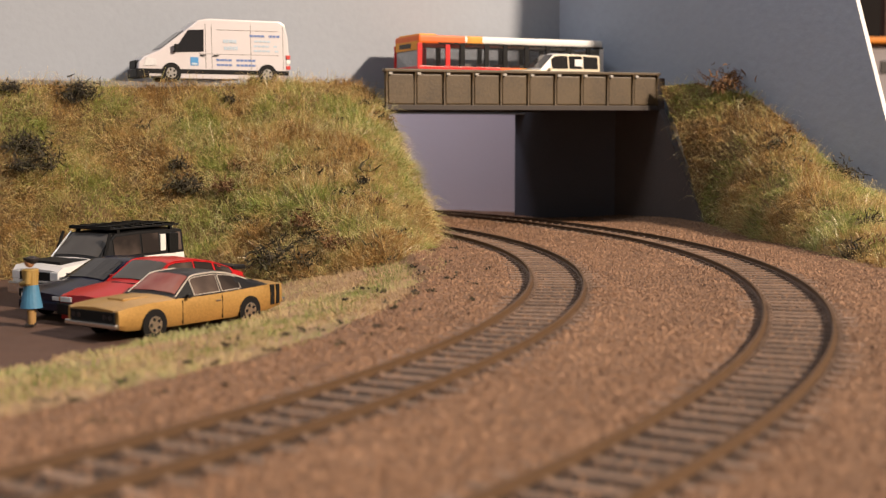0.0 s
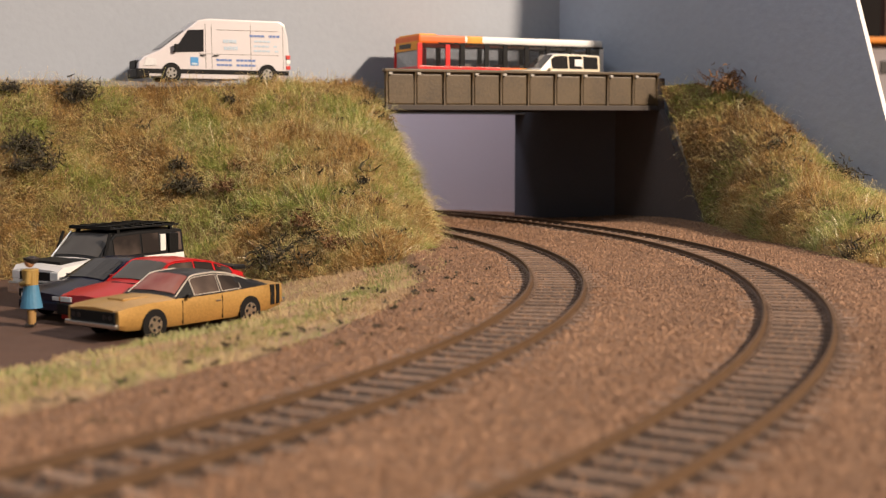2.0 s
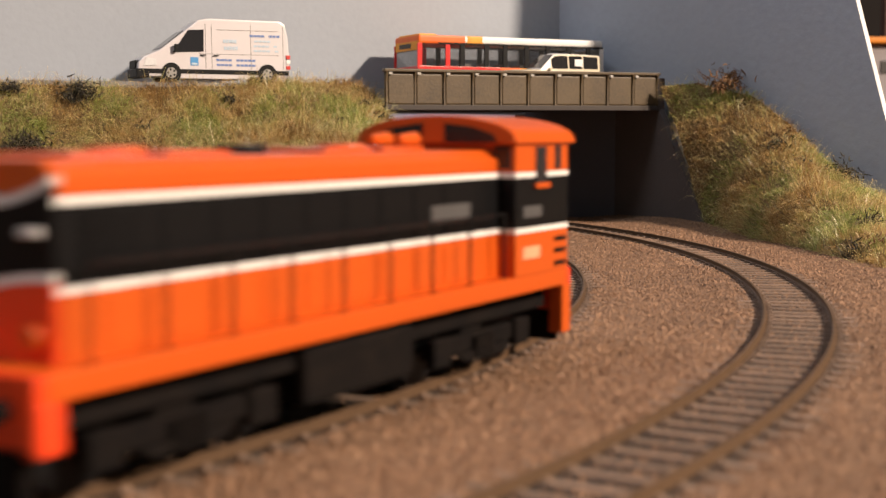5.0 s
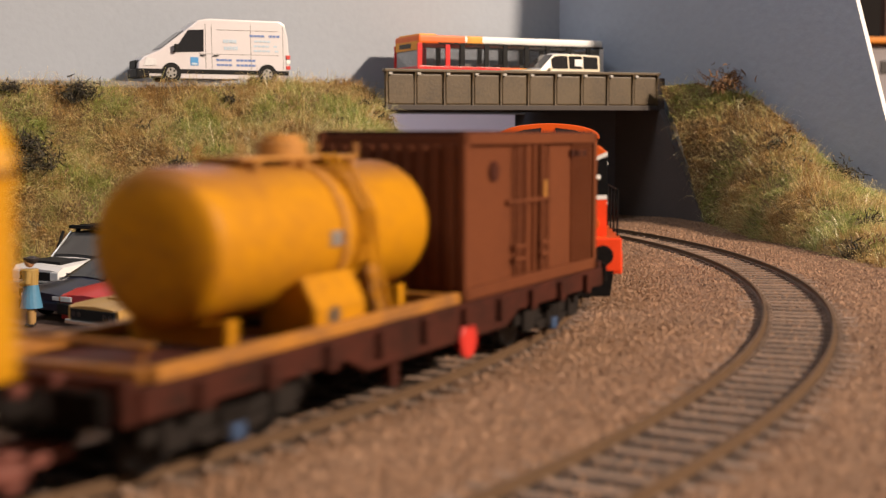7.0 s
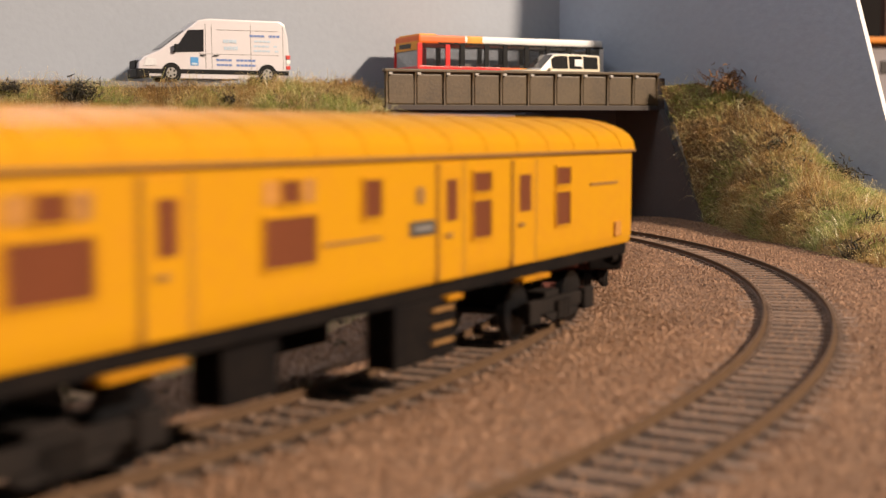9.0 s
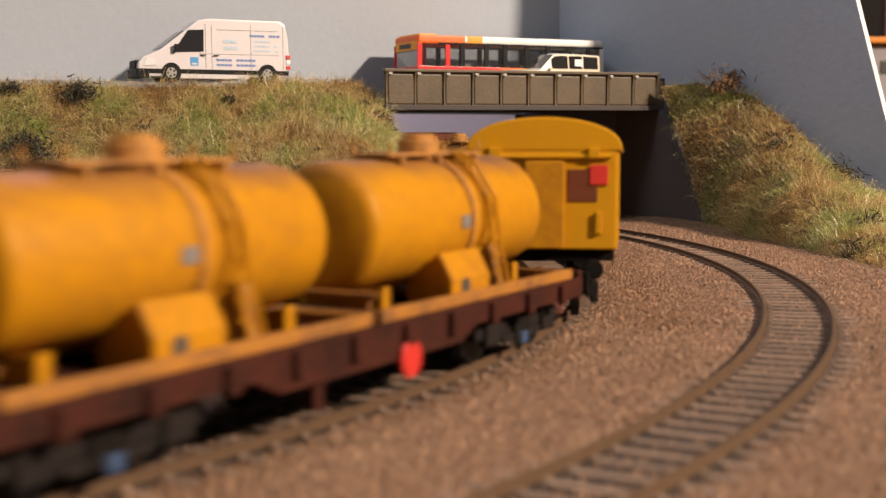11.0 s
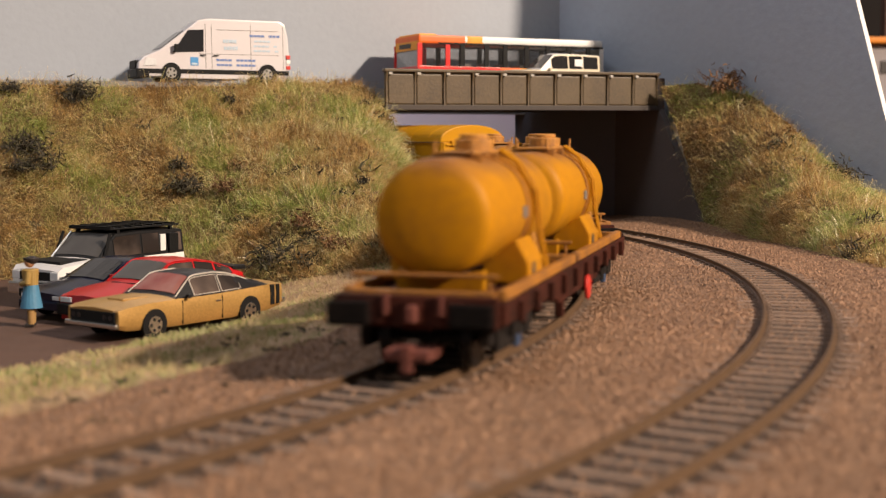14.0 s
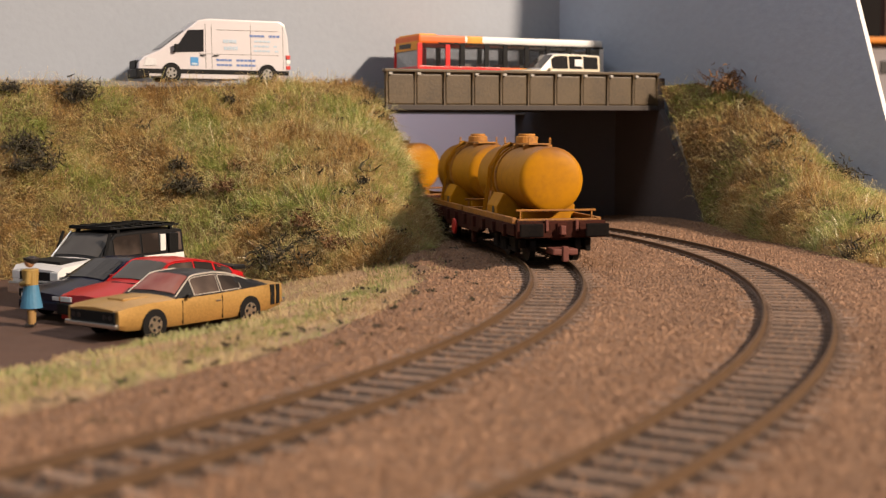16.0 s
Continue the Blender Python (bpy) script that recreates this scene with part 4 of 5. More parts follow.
    for y in (-14.4, 14.4):
        part("cab_window", bm_box(cx0 - 0.3, cx0 + 0.3, y - 1.8, y + 1.8, 38.6, 43, 0.2), M_dark_glass, cab)
    for s in (-1, 1):
        pts = [(s * 2.5, 43.6), (s * 14.2, 43.6), (s * 13.0, 45.2), (s * 9.0, 46.5), (s * 2.5, 47.3)]
        part("rear_window", bm_prism(pts, "x", cx0 - 1.85, cx0 - 1.4), M_dark_glass, cab, "arched rear cab window")
        part("front_window", bm_prism(pts, "x", cx1 + 1.4, cx1 + 1.85), M_dark_glass, cab)
        part("horn", bm_cyl((30, s * 3, 44.2), (36, s * 3, 44.2), 0.9, 10, None, 1.5), M_orange, hood)
    # hood end: coloured panels with curved white edges
    xe = B + 6

    def end_panel(name, pts, mat, depth):
        bm = bm_prism(pts, "x", xe - depth, xe + 0.4)
        return part(name, bm, mat, hood)

    low = [(y, 27.6 - 7.6 * ((y + hood_half) / (2 * hood_half)) ** 2) for y in np.linspace(-hood_half, hood_half, 10)]
    end_panel("nose_panel", [(-hood_half, 17.6)] + low + [(hood_half, 17.6)], M_vermilion, 0.5)
    end_panel("white_stripe", low + [(y, z + 1.2) for y, z in low[::-1]], M_white, 0.56)
    hi = [(y, 37.2 + 3.2 * abs(y / hood_half) ** 2) for y in np.linspace(-hood_half, hood_half, 10)]
    end_panel("white_stripe", hi + [(y, z - 1.1) for y, z in hi[::-1]], M_white, 0.56)
    end_panel("nose_black", [(y, z + 1.2) for y, z in low] + [(y, z - 1.1) for y, z in hi[::-1]], M_loco_black, 0.45)
    for y in (-10, 10):
        part("end_lamp", bm_cyl((xe - 1.6, y, 21), (xe, y, 21), 1.5, 14, bevel=0.2), M_orange, hood)
        part("end_light", bm_box(xe - 1.2, xe - 0.4, y - 1.6, y + 1.6, 33, 34.2, 0.2), M_white, hood)
    part("head_light", bm_cyl((xe - 1.4, 0, 41), (xe, 0, 41), 1.8, 14, bevel=0.2), M_orange, hood)
    part("fuel_tank", bm_box(-16, 16, -15, 15, 4, 13, 1.0), M_black, l)
    part("underframe", bm_box(B + 3, F - 3, -13, 13, 9.4, 13.4, 0.4), M_black, l)
    for e, x in ((-1, B), (1, F)):
        part("headstock", bm_box(x - 1.2, x + 1.2, -17, 17, 8.6, 17.6, 0.4), M_vermilion, l, "red-orange buffer beam")
        buffers(l, x + e * 1, e, 13.4, 11.8, 2.7)
        coupling(l, x, e, M_black)
        bogie(l, e * 42, 6.6, 32, 14, M_black)
        cow = [(-14, 2), (14, 2), (15, 9), (-15, 9)]
        part("cowcatcher", bm_prism(cow, "x", x - 0.8 + e * 0.4, x + 0.8 + e * 0.4, 0.2), M_black, l)
    return l


def tank_material():
    """Yellow tank paint with a soot band over the crown."""
    m = M_yellow.copy()
    m.name = "tank_paint"
    nt = m.node_tree
    b = nt.nodes["Principled BSDF"]
    old = b.inputs["Base Color"].links[0].from_socket
    tc = nt.nodes.new("ShaderNodeTexCoord")
    sep = nt.nodes.new("ShaderNodeSeparateXYZ")
    nt.links.new(tc.outputs["Object"], sep.inputs[0])
    n = nt.nodes.new("ShaderNodeTexNoise")
    n.inputs["Scale"].default_value = 90
    nt.links.new(tc.outputs["Object"], n.inputs["Vector"])
    ma = nt.nodes.new("ShaderNodeMath")
    ma.operation = "MULTIPLY_ADD"
    ma.inputs[1].default_value = 0.006
    nt.links.new(n.outputs[0], ma.inputs[0])
    nt.links.new(sep.outputs[2], ma.inputs[2])
    mr = nt.nodes.new("ShaderNodeMapRange")
    mr.inputs["From Min"].default_value, mr.inputs["From Max"].default_value = 0.0395, 0.0445
    nt.links.new(ma.outputs[0], mr.inputs["Value"])
    mx = nt.nodes.new("ShaderNodeMix")
    mx.data_type = "RGBA"
    mx.inputs[7].default_value = (0.17, 0.07, 0.03, 1)
    nt.links.new(mr.outputs[0], mx.inputs[0])
    nt.links.new(old, mx.inputs[6])
    nt.links.new(mx.outputs[2], b.inputs["Base Color"])
    return m


M_tank = tank_material()
M_grimy = material("grimy_yellow_beam", (0.36, 0.145, 0.014), 0.6, dark=(0.12, 0.05, 0.02), scale=110, amount=0.85)
LOCO = loco()
BOX_WAGON = container_wagon()
COACH = coach()
TANK_WAGON = tank_wagon()
TANK_WAGON_LAST = copy_thing(TANK_WAGON, Matrix())
tagged(TANK_WAGON_LAST, "last red-brown bogie flat wagon with two yellow tanks")

# each vehicle: its angle on the curve at 8 s, and half the distance of its bogie pivots
SPEED = 12.4
TRAIN = [(LOCO, 9.1, 42.0), (BOX_WAGON, -14.05, 60.0), (COACH, -39.95, 80.0), (TANK_WAGON, -66.0, 60.0), (TANK_WAGON_LAST, -90.0, 60.0)]


# small changes of pace: degrees gained or lost on an even speed
PACE_T = [0.0, 3.5, 4.0, 4.25, 6.3, 7.0, 8.0, 9.0, 11.5, 12.0, 12.5, 13.0, 13.5, 14.5, 15.2, 16.0]
PACE_D = [-6.5, -3.7, -2.9, -2.55, 0.0, 0.05, 0.2, 0.1, -0.35, -0.5, -0.85, -0.5, 0.0, 0.8, 1.4, 2.5]


def train_pose(angle, pivots):
    r = math.sqrt(R_IN ** 2 - pivots ** 2)
    p = arc_point(C_IN, r, angle)
    return mm_pose(p.x, p.y, 0, angle + 90)


# ---- model road vehicles: x runs forwards, z from the road ----
M_gold = material("gold_car_paint", (0.56, 0.33, 0.10), 0.38, metal=0.5, scale=60, fine=1400, amount=0.6, bump=0.06, coat=0.15)
M_car_red = material("red_car_paint", (0.42, 0.010, 0.012), 0.3, scale=60, amount=0.15, bump=0.02, coat=0.15, spec=0.3)
M_car_blue = material("navy_car_paint", (0.005, 0.007, 0.022), 0.25, scale=60, amount=0.15, bump=0.02, coat=0.1, spec=0.25)
M_car_white = material("white_car_paint", (0.74, 0.72, 0.70), 0.3, scale=60, amount=0.12, bump=0.02, coat=0.3)
M_cream = material("pale_gold_car_paint", (0.62, 0.54, 0.38), 0.3, scale=60, amount=0.15, bump=0.02, coat=0.3)
M_van_white = material("white_van_paint", (0.60, 0.565, 0.575), 0.32, scale=40, amount=0.08, bump=0.02, coat=0.2)
M_vinyl = material("black_vinyl_roof", (0.012, 0.012, 0.013), 0.45, spec=0.25)
M_trim = material("black_trim", (0.010, 0.010, 0.010), 0.55, spec=0.15)
M_chrome = material("chrome_trim", (0.75, 0.74, 0.72), 0.2, metal=1.0, scale=80, amount=0.15)
M_bright = material("bright_window_trim", (0.62, 0.56, 0.48), 0.35, scale=80, amount=0.2, bump=0.0)
M_car_glass = material("smoked_car_glass", (0.016, 0.016, 0.016), 0.05, dark=(0.06, 0.05, 0.045), scale=60, amount=0.35, bump=0.0)
M_side_glass = material("car_glass_over_seats", (0.025, 0.020, 0.018), 0.07, spec=0.3, dark=(0.16, 0.12, 0.10), scale=55, fine=60, amount=0.8, bump=0.0)
M_light_screen = material("grey_windscreen", (0.085, 0.08, 0.075), 0.08, spec=0.3, dark=(0.05, 0.045, 0.045), scale=50, fine=70, amount=0.7, bump=0.0)
# pale pink base is glare put into the glass colour; dark red is the seats
M_red_glare_glass = material("windscreen_glare_over_red_seats", (0.34, 0.16, 0.13), 0.06, dark=(0.22, 0.02, 0.02), scale=40, fine=70, amount=1.0, bump=0.0)
M_light_glass = material("pale_bus_window", (0.34, 0.34, 0.34), 0.1, dark=(0.12, 0.12, 0.12), scale=60, amount=0.4, bump=0.0)
M_tyre = material("tyre_rubber", (0.010, 0.0095, 0.0095), 0.8, spec=0.15)
M_alloy = material("polished_alloy", (0.36, 0.345, 0.32), 0.3, metal=0.35, scale=80, amount=0.2)
M_lamp_glass = material("lamp_glass", (0.70, 0.70, 0.70), 0.12, bump=0.0)
M_amber = material("amber_lens", (0.75, 0.22, 0.02), 0.25, bump=0.0)
M_sky_blue = material("sky_blue_square", (0.05, 0.27, 0.58), 0.4)
M_ink = material("blue_lettering", (0.12, 0.20, 0.45), 0.5)
M_pale_ink = material("pale_blue_lettering", (0.45, 0.56, 0.66), 0.5)
M_bus_red = material("bus_red", (0.62, 0.02, 0.018), 0.3, coat=0.3)
M_bus_orange = material("bus_orange", (0.80, 0.14, 0.012), 0.5)
M_bus_amber = material("bus_amber", (0.80, 0.32, 0.02), 0.55)


def pane(corners, thick=0.12):
    """A thin pane on four or more corners."""
    c = [Vector(p) for p in corners]
    n = (c[1] - c[0]).cross(c[-1] - c[0]).normalized() * thick
    bm = bmesh.new()
    a = [bm.verts.new(p - n) for p in c]
    b = [bm.verts.new(p + n) for p in c]
    bm.faces.new(a[::-1])
    bm.faces.new(b)
    for i in range(len(c)):
        bm.faces.new((a[i], a[(i + 1) % len(c)], b[(i + 1) % len(c)], b[i]))
    bmesh.ops.recalc_face_normals(bm, faces=bm.faces[:])
    return bm


def strip(low, high, lift):
    """A thin sheet between two rows of points, thickened outwards by lift."""
    bm = bmesh.new()
    d = Vector(lift)
    rows = [[bm.verts.new(Vector(p)) for p in low], [bm.verts.new(Vector(p)) for p in high], [bm.verts.new(Vector(p) + d) for p in high], [bm.verts.new(Vector(p) + d) for p in low]]
    n = len(low)
    for a, b in zip(rows, rows[1:] + rows[:1]):
        for k in range(n - 1):
            bm.faces.new((a[k], a[k + 1], b[k + 1], b[k]))
    for k in (0, n - 1):
        bm.faces.new([r[k] for r in rows])
    bmesh.ops.recalc_face_normals(bm, faces=bm.faces[:])
    return bm


def lerp(p, q, t):
    return tuple(a + (b - a) * t for a, b in zip(p, q))


def road_wheel(parent, x, y, r, w, rim):
    s = 1 if y > 0 else -1
    t = part("wheel", bm_cyl((x, y - s * w, r), (x, y, r), r, 28, bevel=0.25), M_tyre, parent, "black tyre")
    bm = bm_cyl((x, y - s * 0.2, r), (x, y + s * 0.14, r), r * 0.62, 20, bevel=0.08)
    h = part("rim", bm, rim, t)
    for k in range(5):
        a = 2 * math.pi * k / 5
        q = (x + r * 0.4 * math.cos(a), y + s * 0.16, r + r * 0.4 * math.sin(a))
        part("spoke_gap", bm_cyl((q[0], y, q[2]), (q[0], y + s * 0.2, q[2]), r * 0.13, 8), M_trim, h)
    return t


def shell(car, stations, cabin, roof_mat, cabin_mat, paint):
    """A car body skinned over stations of (x, floor, belt, roof, half-width, roof half-width)."""
    bm = bmesh.new()
    rings = []
    for x, lo, hi, top, w, wr in stations:
        h = hi - lo
        half = [(w * 0.90, lo), (w * 0.985, lo + h * 0.2), (w, lo + h * 0.62), (w * 0.965, hi), (wr, top - 0.35), (wr * 0.72, top + 0.1), (0, top + 0.4)]
        rings.append([bm.verts.new((x, y, z)) for y, z in half + [(-y, z) for y, z in half[-2::-1]]])
    n = len(rings[0])
    for i, (a, b) in enumerate(zip(rings[:-1], rings[1:])):
        mid = (stations[i][0] + stations[i + 1][0]) / 2
        for k in range(n):
            f = bm.faces.new((a[k], b[k], b[(k + 1) % n], a[(k + 1) % n]))
            f.smooth = True
            if cabin[0] < mid < cabin[1]:
                f.material_index = 1 if k in (4, 5, 6, 7) else (2 if k in (3, 8) else 0)
    bm.faces.new(rings[0][::-1])
    bm.faces.new(rings[-1])
    bmesh.ops.recalc_face_normals(bm, faces=bm.faces[:])
    for e in bm.edges:
        if len(e.link_faces) == 2 and e.calc_face_angle(0) > 0.62:
            e.smooth = False
    body = part("body", bm, paint, car)
    body.data.materials.append(roof_mat)
    body.data.materials.append(cabin_mat)
    return body


def skin_at(stations, x):
    """The belt and roof edge of the flank at a place along the car."""
    cols = [np.interp(x, [q[0] for q in stations], [q[c] for q in stations]) for c in range(1, 6)]
    return (x, cols[3] * 0.965, cols[1]), (x, cols[4], cols[2] - 0.35)


def saloon(name, label, stations, cabin, windows, screen, rear_screen, paint, roof_mat, cabin_mat, wheels, wheel_r, glass_f, glass_s, rim, at, trim=None, doors=()):
    """A parked model car: a smooth body, flank windows and screens set on its skin."""
    car = thing(name, label, "car", "parked model cars", at=at)
    body = shell(car, stations, cabin, roof_mat, cabin_mat, paint)
    W = max(q[4] for q in stations)
    for s in (-1, 1):
        for a, b in windows:
            xs = [a] + [q[0] for q in stations if a < q[0] < b] + [b]
            low, high = [], []
            for x in xs:
                lo, hi = skin_at(stations, x)
                low.append(lerp(lo, hi, 0.10))
                high.append(lerp(lo, hi, 0.90))
            low, high = ([(x, s * (y + 0.12), z) for x, y, z in row] for row in (low, high))
            pw = part("side_window", strip(low, high, (0, s * 0.12, 0.04)), glass_s, body)
            if trim:
                ring = low + high[::-1]
                part("window_frame", bm_tube(ring + ring[:1], 0.16, 5), trim, pw, "bright window frame")
    for ends, mat in ((screen, glass_f), (rear_screen, M_car_glass)):
        if ends is None:
            continue
        rows = []
        for x in ends:
            hi = skin_at(stations, x)[1]
            wr, z = hi[1], hi[2] + 0.35
            rows.append([(x, f * wr, z + dz + 0.12) for f, dz in ((0.93, -0.24), (0.72, 0.1), (0.0, 0.4), (-0.72, 0.1), (-0.93, -0.24))])
        part("windscreen", strip(rows[0], rows[1], (0, 0, 0.14)), mat, body)
    for x in wheels:
        for s in (-1, 1):
            arch = bm_cyl((x, s * (W - 0.9), wheel_r), (x, s * (W + 0.06), wheel_r), wheel_r * 1.12, 24)
            part("wheel_arch", arch, M_trim, body, "dark wheel arch")
            road_wheel(car, x, s * (W + 0.12), wheel_r, 2.4, rim)
    for s in (-1, 1):
        for x in doors:
            lo, hi = skin_at(stations, x)
            part("door_gap", bm_box(x - 0.08, x + 0.08, *flank(s, W, 0.4, 0.05), 3.2, lo[2] - 0.6), M_trim, body)
        lo, hi = skin_at(stations, doors[0])
        part("door_handle", bm_box(doors[0] + 0.8, doors[0] + 3.0, *flank(s, W, 0.3, 0.3), lo[2] - 2.3, lo[2] - 1.8, 0.1), M_chrome, body)
        part("mirror", bm_box(doors[-1] - 2.4, doors[-1] - 1.0, *flank(s, (W + 0.9), 0.8, 0.5), lo[2] - 0.1, lo[2] + 1.1, 0.2), cabin_mat, body)
    return car, body, body, W


def place(x, y, z, heading):
    return mm_pose(x, y, z, heading)


# gold fastback coupe
HEAD = -126.0
st = [(-34.6, 6.4, 10.4, 10.5, 10.4, 9.0), (-33.6, 4.2, 11.4, 11.6, 11.4, 9.6), (-27, 3.2, 11.6, 12.4, 12.0, 9.0), (-20, 2.8, 11.3, 14.0, 12.1, 8.7), (-11.5, 2.6, 11.0, 16.6, 12.2, 8.7),
      (-5, 2.6, 10.8, 17.5, 12.2, 8.7), (2.5, 2.6, 10.7, 17.3, 12.2, 8.6), (4.6, 2.6, 10.7, 16.9, 12.2, 8.7), (12.6, 2.6, 10.8, 11.2, 12.2, 10.6), (24, 2.8, 10.5, 10.9, 12.0, 10.4), (31, 3.2, 9.9, 10.2, 11.7, 10.2), (34.2, 4.2, 9.3, 9.4, 11.3, 9.8)]
car, body, cab, W = saloon("coupe_car", "dusty gold fastback coupe with black vinyl roof and red seats", st, (-28, 12.6), ((-14.5, -6.4), (-5.4, 5.2)), (11.4, 4.9), (-24, -14), M_gold, M_vinyl, M_vinyl,
                           (21.5, -18.0), 4.15, M_red_glare_glass, M_side_glass, M_chrome, place(-81.6, 410.5, LOT_Z + 0.3, HEAD), M_bright, (-6.0, 10.5))
part("bonnet_scoop", bm_box(16, 26, -3.6, 3.6, 10.9, 11.5, 0.25), M_gold, body)
for s in (-1, 1):
    part("roof_gutter", bm_tube([(x, s * (skin_at(st, x)[1][1] + 0.1), skin_at(st, x)[1][2] + 0.1) for x in (-20, -11.5, -5, 2.5, 4.6, 12)], 0.18, 5), M_bright, body, "bright roof gutter")
part("grille", bm_box(33.9, 34.7, -9.8, 9.8, 5.6, 8.8, 0.2), M_trim, body, "black full-width grille")
for s in (-1, 1):
    for y in (8.2, 5.6):
        part("headlight", bm_cyl((34.5, s * y, 7.2), (34.8, s * y, 7.2), 0.9, 12), M_dark_glass, body)
    part("rear_stripe", bm_box(-29.4, -27.6, s * 11.9 - 0.4, s * 11.9 + 0.22, 5, 11.4, 0.1), M_trim, body, "black rear stripe")
    part("rear_stripe", bm_box(-32, -30.6, s * 11.7 - 0.5, s * 11.7 + 0.18, 5, 11.3, 0.1), M_trim, body, "black rear stripe")
part("front_bumper", bm_box(34.2, 35.6, -11.4, 11.4, 4.2, 5.6, 0.4), M_chrome, body, "chrome bumper")
part("rear_bumper", bm_box(-35.6, -34.2, -11, 11, 5.0, 6.6, 0.4), M_chrome, body)
part("tail_light_bar", bm_box(-35.0, -34.4, -9, 9, 7.4, 10, 0.2), M_trim, body)

# red hatchback
st = [(-31, 6.2, 11.6, 11.7, 10.0, 8.8), (-30, 4, 12.4, 13.0, 11.0, 9.0), (-24, 3, 12.5, 15.0, 11.5, 8.9), (-16.5, 2.8, 12.4, 17.3, 11.6, 8.9), (-8.4, 2.7, 12.2, 18.6, 11.7, 8.9), (0, 2.6, 12.0, 18.6, 11.7, 8.9),
      (2.6, 2.6, 11.9, 18.1, 11.7, 9.0), (12.4, 2.8, 11.5, 11.9, 11.6, 10.0), (24, 3, 10.5, 10.9, 11.3, 9.8), (30.6, 4, 8.9, 9.1, 10.8, 9.2)]
car, body, cab, W = saloon("hatchback_car", "glossy red five-door hatchback with dark bumpers", st, (-29, 12.4), ((-24.5, -17.4), (-16.2, -8.2), (-7.2, 3.4)), (11.2, 2.9), (-28, -18), M_car_red, M_car_red, M_car_red,
                           (19.5, -17.5), 4.2, M_light_screen, M_side_glass, M_alloy, place(-95.0, 437.0, LOT_Z + 0.3, HEAD + 1), M_trim, (-16.8, -7.7, 9.5))
for s in (-1, 1):
    part("roof_gutter", bm_tube([(x, s * (skin_at(st, x)[1][1] + 0.1), skin_at(st, x)[1][2] + 0.1) for x in (-27, -16.5, -8.4, 0, 2.6, 12)], 0.2, 5), M_car_red, body)
part("bonnet_vent", bm_box(13.2, 14.6, -5, 5, 11.7, 12.15, 0.1), M_trim, body)
part("front_bumper", bm_box(29.6, 32, -11, 11, 3.0, 6.6, 0.5), M_trim, body, "dark bumper")
part("number_plate", bm_box(31.9, 32.2, -4, 4, 3.8, 5.4, 0.05), M_grey, body, "plain grey plate bar")
part("spoiler", bm_box(-32.4, -26, -10, 10, 13.4, 14.8, 0.5), M_trim, body, "black tailgate spoiler")
part("lower_valance", bm_box(28, 31, -10, 10, 1.6, 3.1, 0.3), M_car_red, body)
for s in (-1, 1):
    part("headlight", bm_box(30.2, 31.2, s * 7.6 - 2.6, s * 7.6 + 2.6, 7.0, 8.6, 0.2), M_lamp_glass, body)
    part("indicator", bm_box(28.8, 30.8, s * 10.7 - 0.5, s * 10.7 + 0.4, 7.0, 8.5, 0.2), M_amber, body)
    part("tail_light", bm_box(-31.4, -30.6, s * 8.4 - 2, s * 8.4 + 2, 8, 11, 0.2), M_red, body)

# navy coupe
st = [(-29, 6.2, 11.4, 11.5, 9.8, 8.6), (-28, 4, 12.0, 12.6, 11.0, 9.0), (-21, 3, 11.9, 14.8, 11.5, 8.7), (-12, 2.7, 11.6, 17.2, 11.7, 8.6), (-4, 2.6, 11.3, 17.9, 11.7, 8.5), (1.5, 2.6, 11.1, 17.4, 11.7, 8.6),
      (13, 2.8, 10.8, 11.1, 11.6, 10.0), (24, 3, 9.8, 10.2, 11.3, 9.8), (29.6, 4, 8.2, 8.4, 10.6, 9.0)]
car, body, cab, W = saloon("coupe_car", "dark navy blue coupe with blackened glass", st, (-27, 13), ((-18, -6.5), (-5.5, 4)), (11.8, 1.9), (-25, -14), M_car_blue, M_car_blue, M_car_blue,
                           (18.5, -17), 4.2, M_dark_glass, M_dark_glass, M_chrome, place(-113.0, 451.0, LOT_Z + 0.3, HEAD + 1), None, (-6.0, 10.0))
part("front_bumper", bm_box(28.6, 30.6, -10.6, 10.6, 3.2, 6.2, 0.6), M_car_blue, body)
for s in (-1, 1):
    part("headlight", bm_box(28.8, 29.9, s * 7.8 - 2.2, s * 7.8 + 2.2, 6.6, 8.0, 0.3), M_lamp_glass, body)
    part("tail_light", bm_box(-29.4, -28.6, *flank(s, 8, 2, 2), 8, 10.6, 0.2), M_red, body)

# off-roader with roof rack
st = [(-31, 6.6, 14.8, 22.8, 11.6, 10.4), (-30.2, 4.4, 15.2, 24.0, 12.5, 11.0), (-20, 4.2, 15.2, 24.5, 12.8, 11.2), (-6, 4.2, 15.1, 24.6, 12.8, 11.2), (4.2, 4.2, 15.0, 24.2, 12.8, 11.0),
      (13.4, 4.3, 14.9, 15.5, 12.8, 11.8), (22, 4.4, 14.6, 15.1, 12.8, 11.6), (29.4, 5, 14.0, 14.4, 12.4, 11.2), (31, 5.6, 12.6, 12.8, 11.8, 10.8)]
car, body, cab, W = saloon("off_road_car", "silver-white off-road car with black roof, roof rack and side ladder", st, (-30.4, 13.4), ((-29, -26.4), (-17, -8.4), (-7.4, 5.6)), (12.6, 4.8), None, M_car_white, M_vinyl, M_vinyl,
                           (20.5, -18.5), 5.6, M_light_screen, M_side_glass, M_alloy, place(-125.0, 485.0, LOT_Z + 0.3, HEAD + 4), M_trim, (-17.6, -7.9, 8.5))
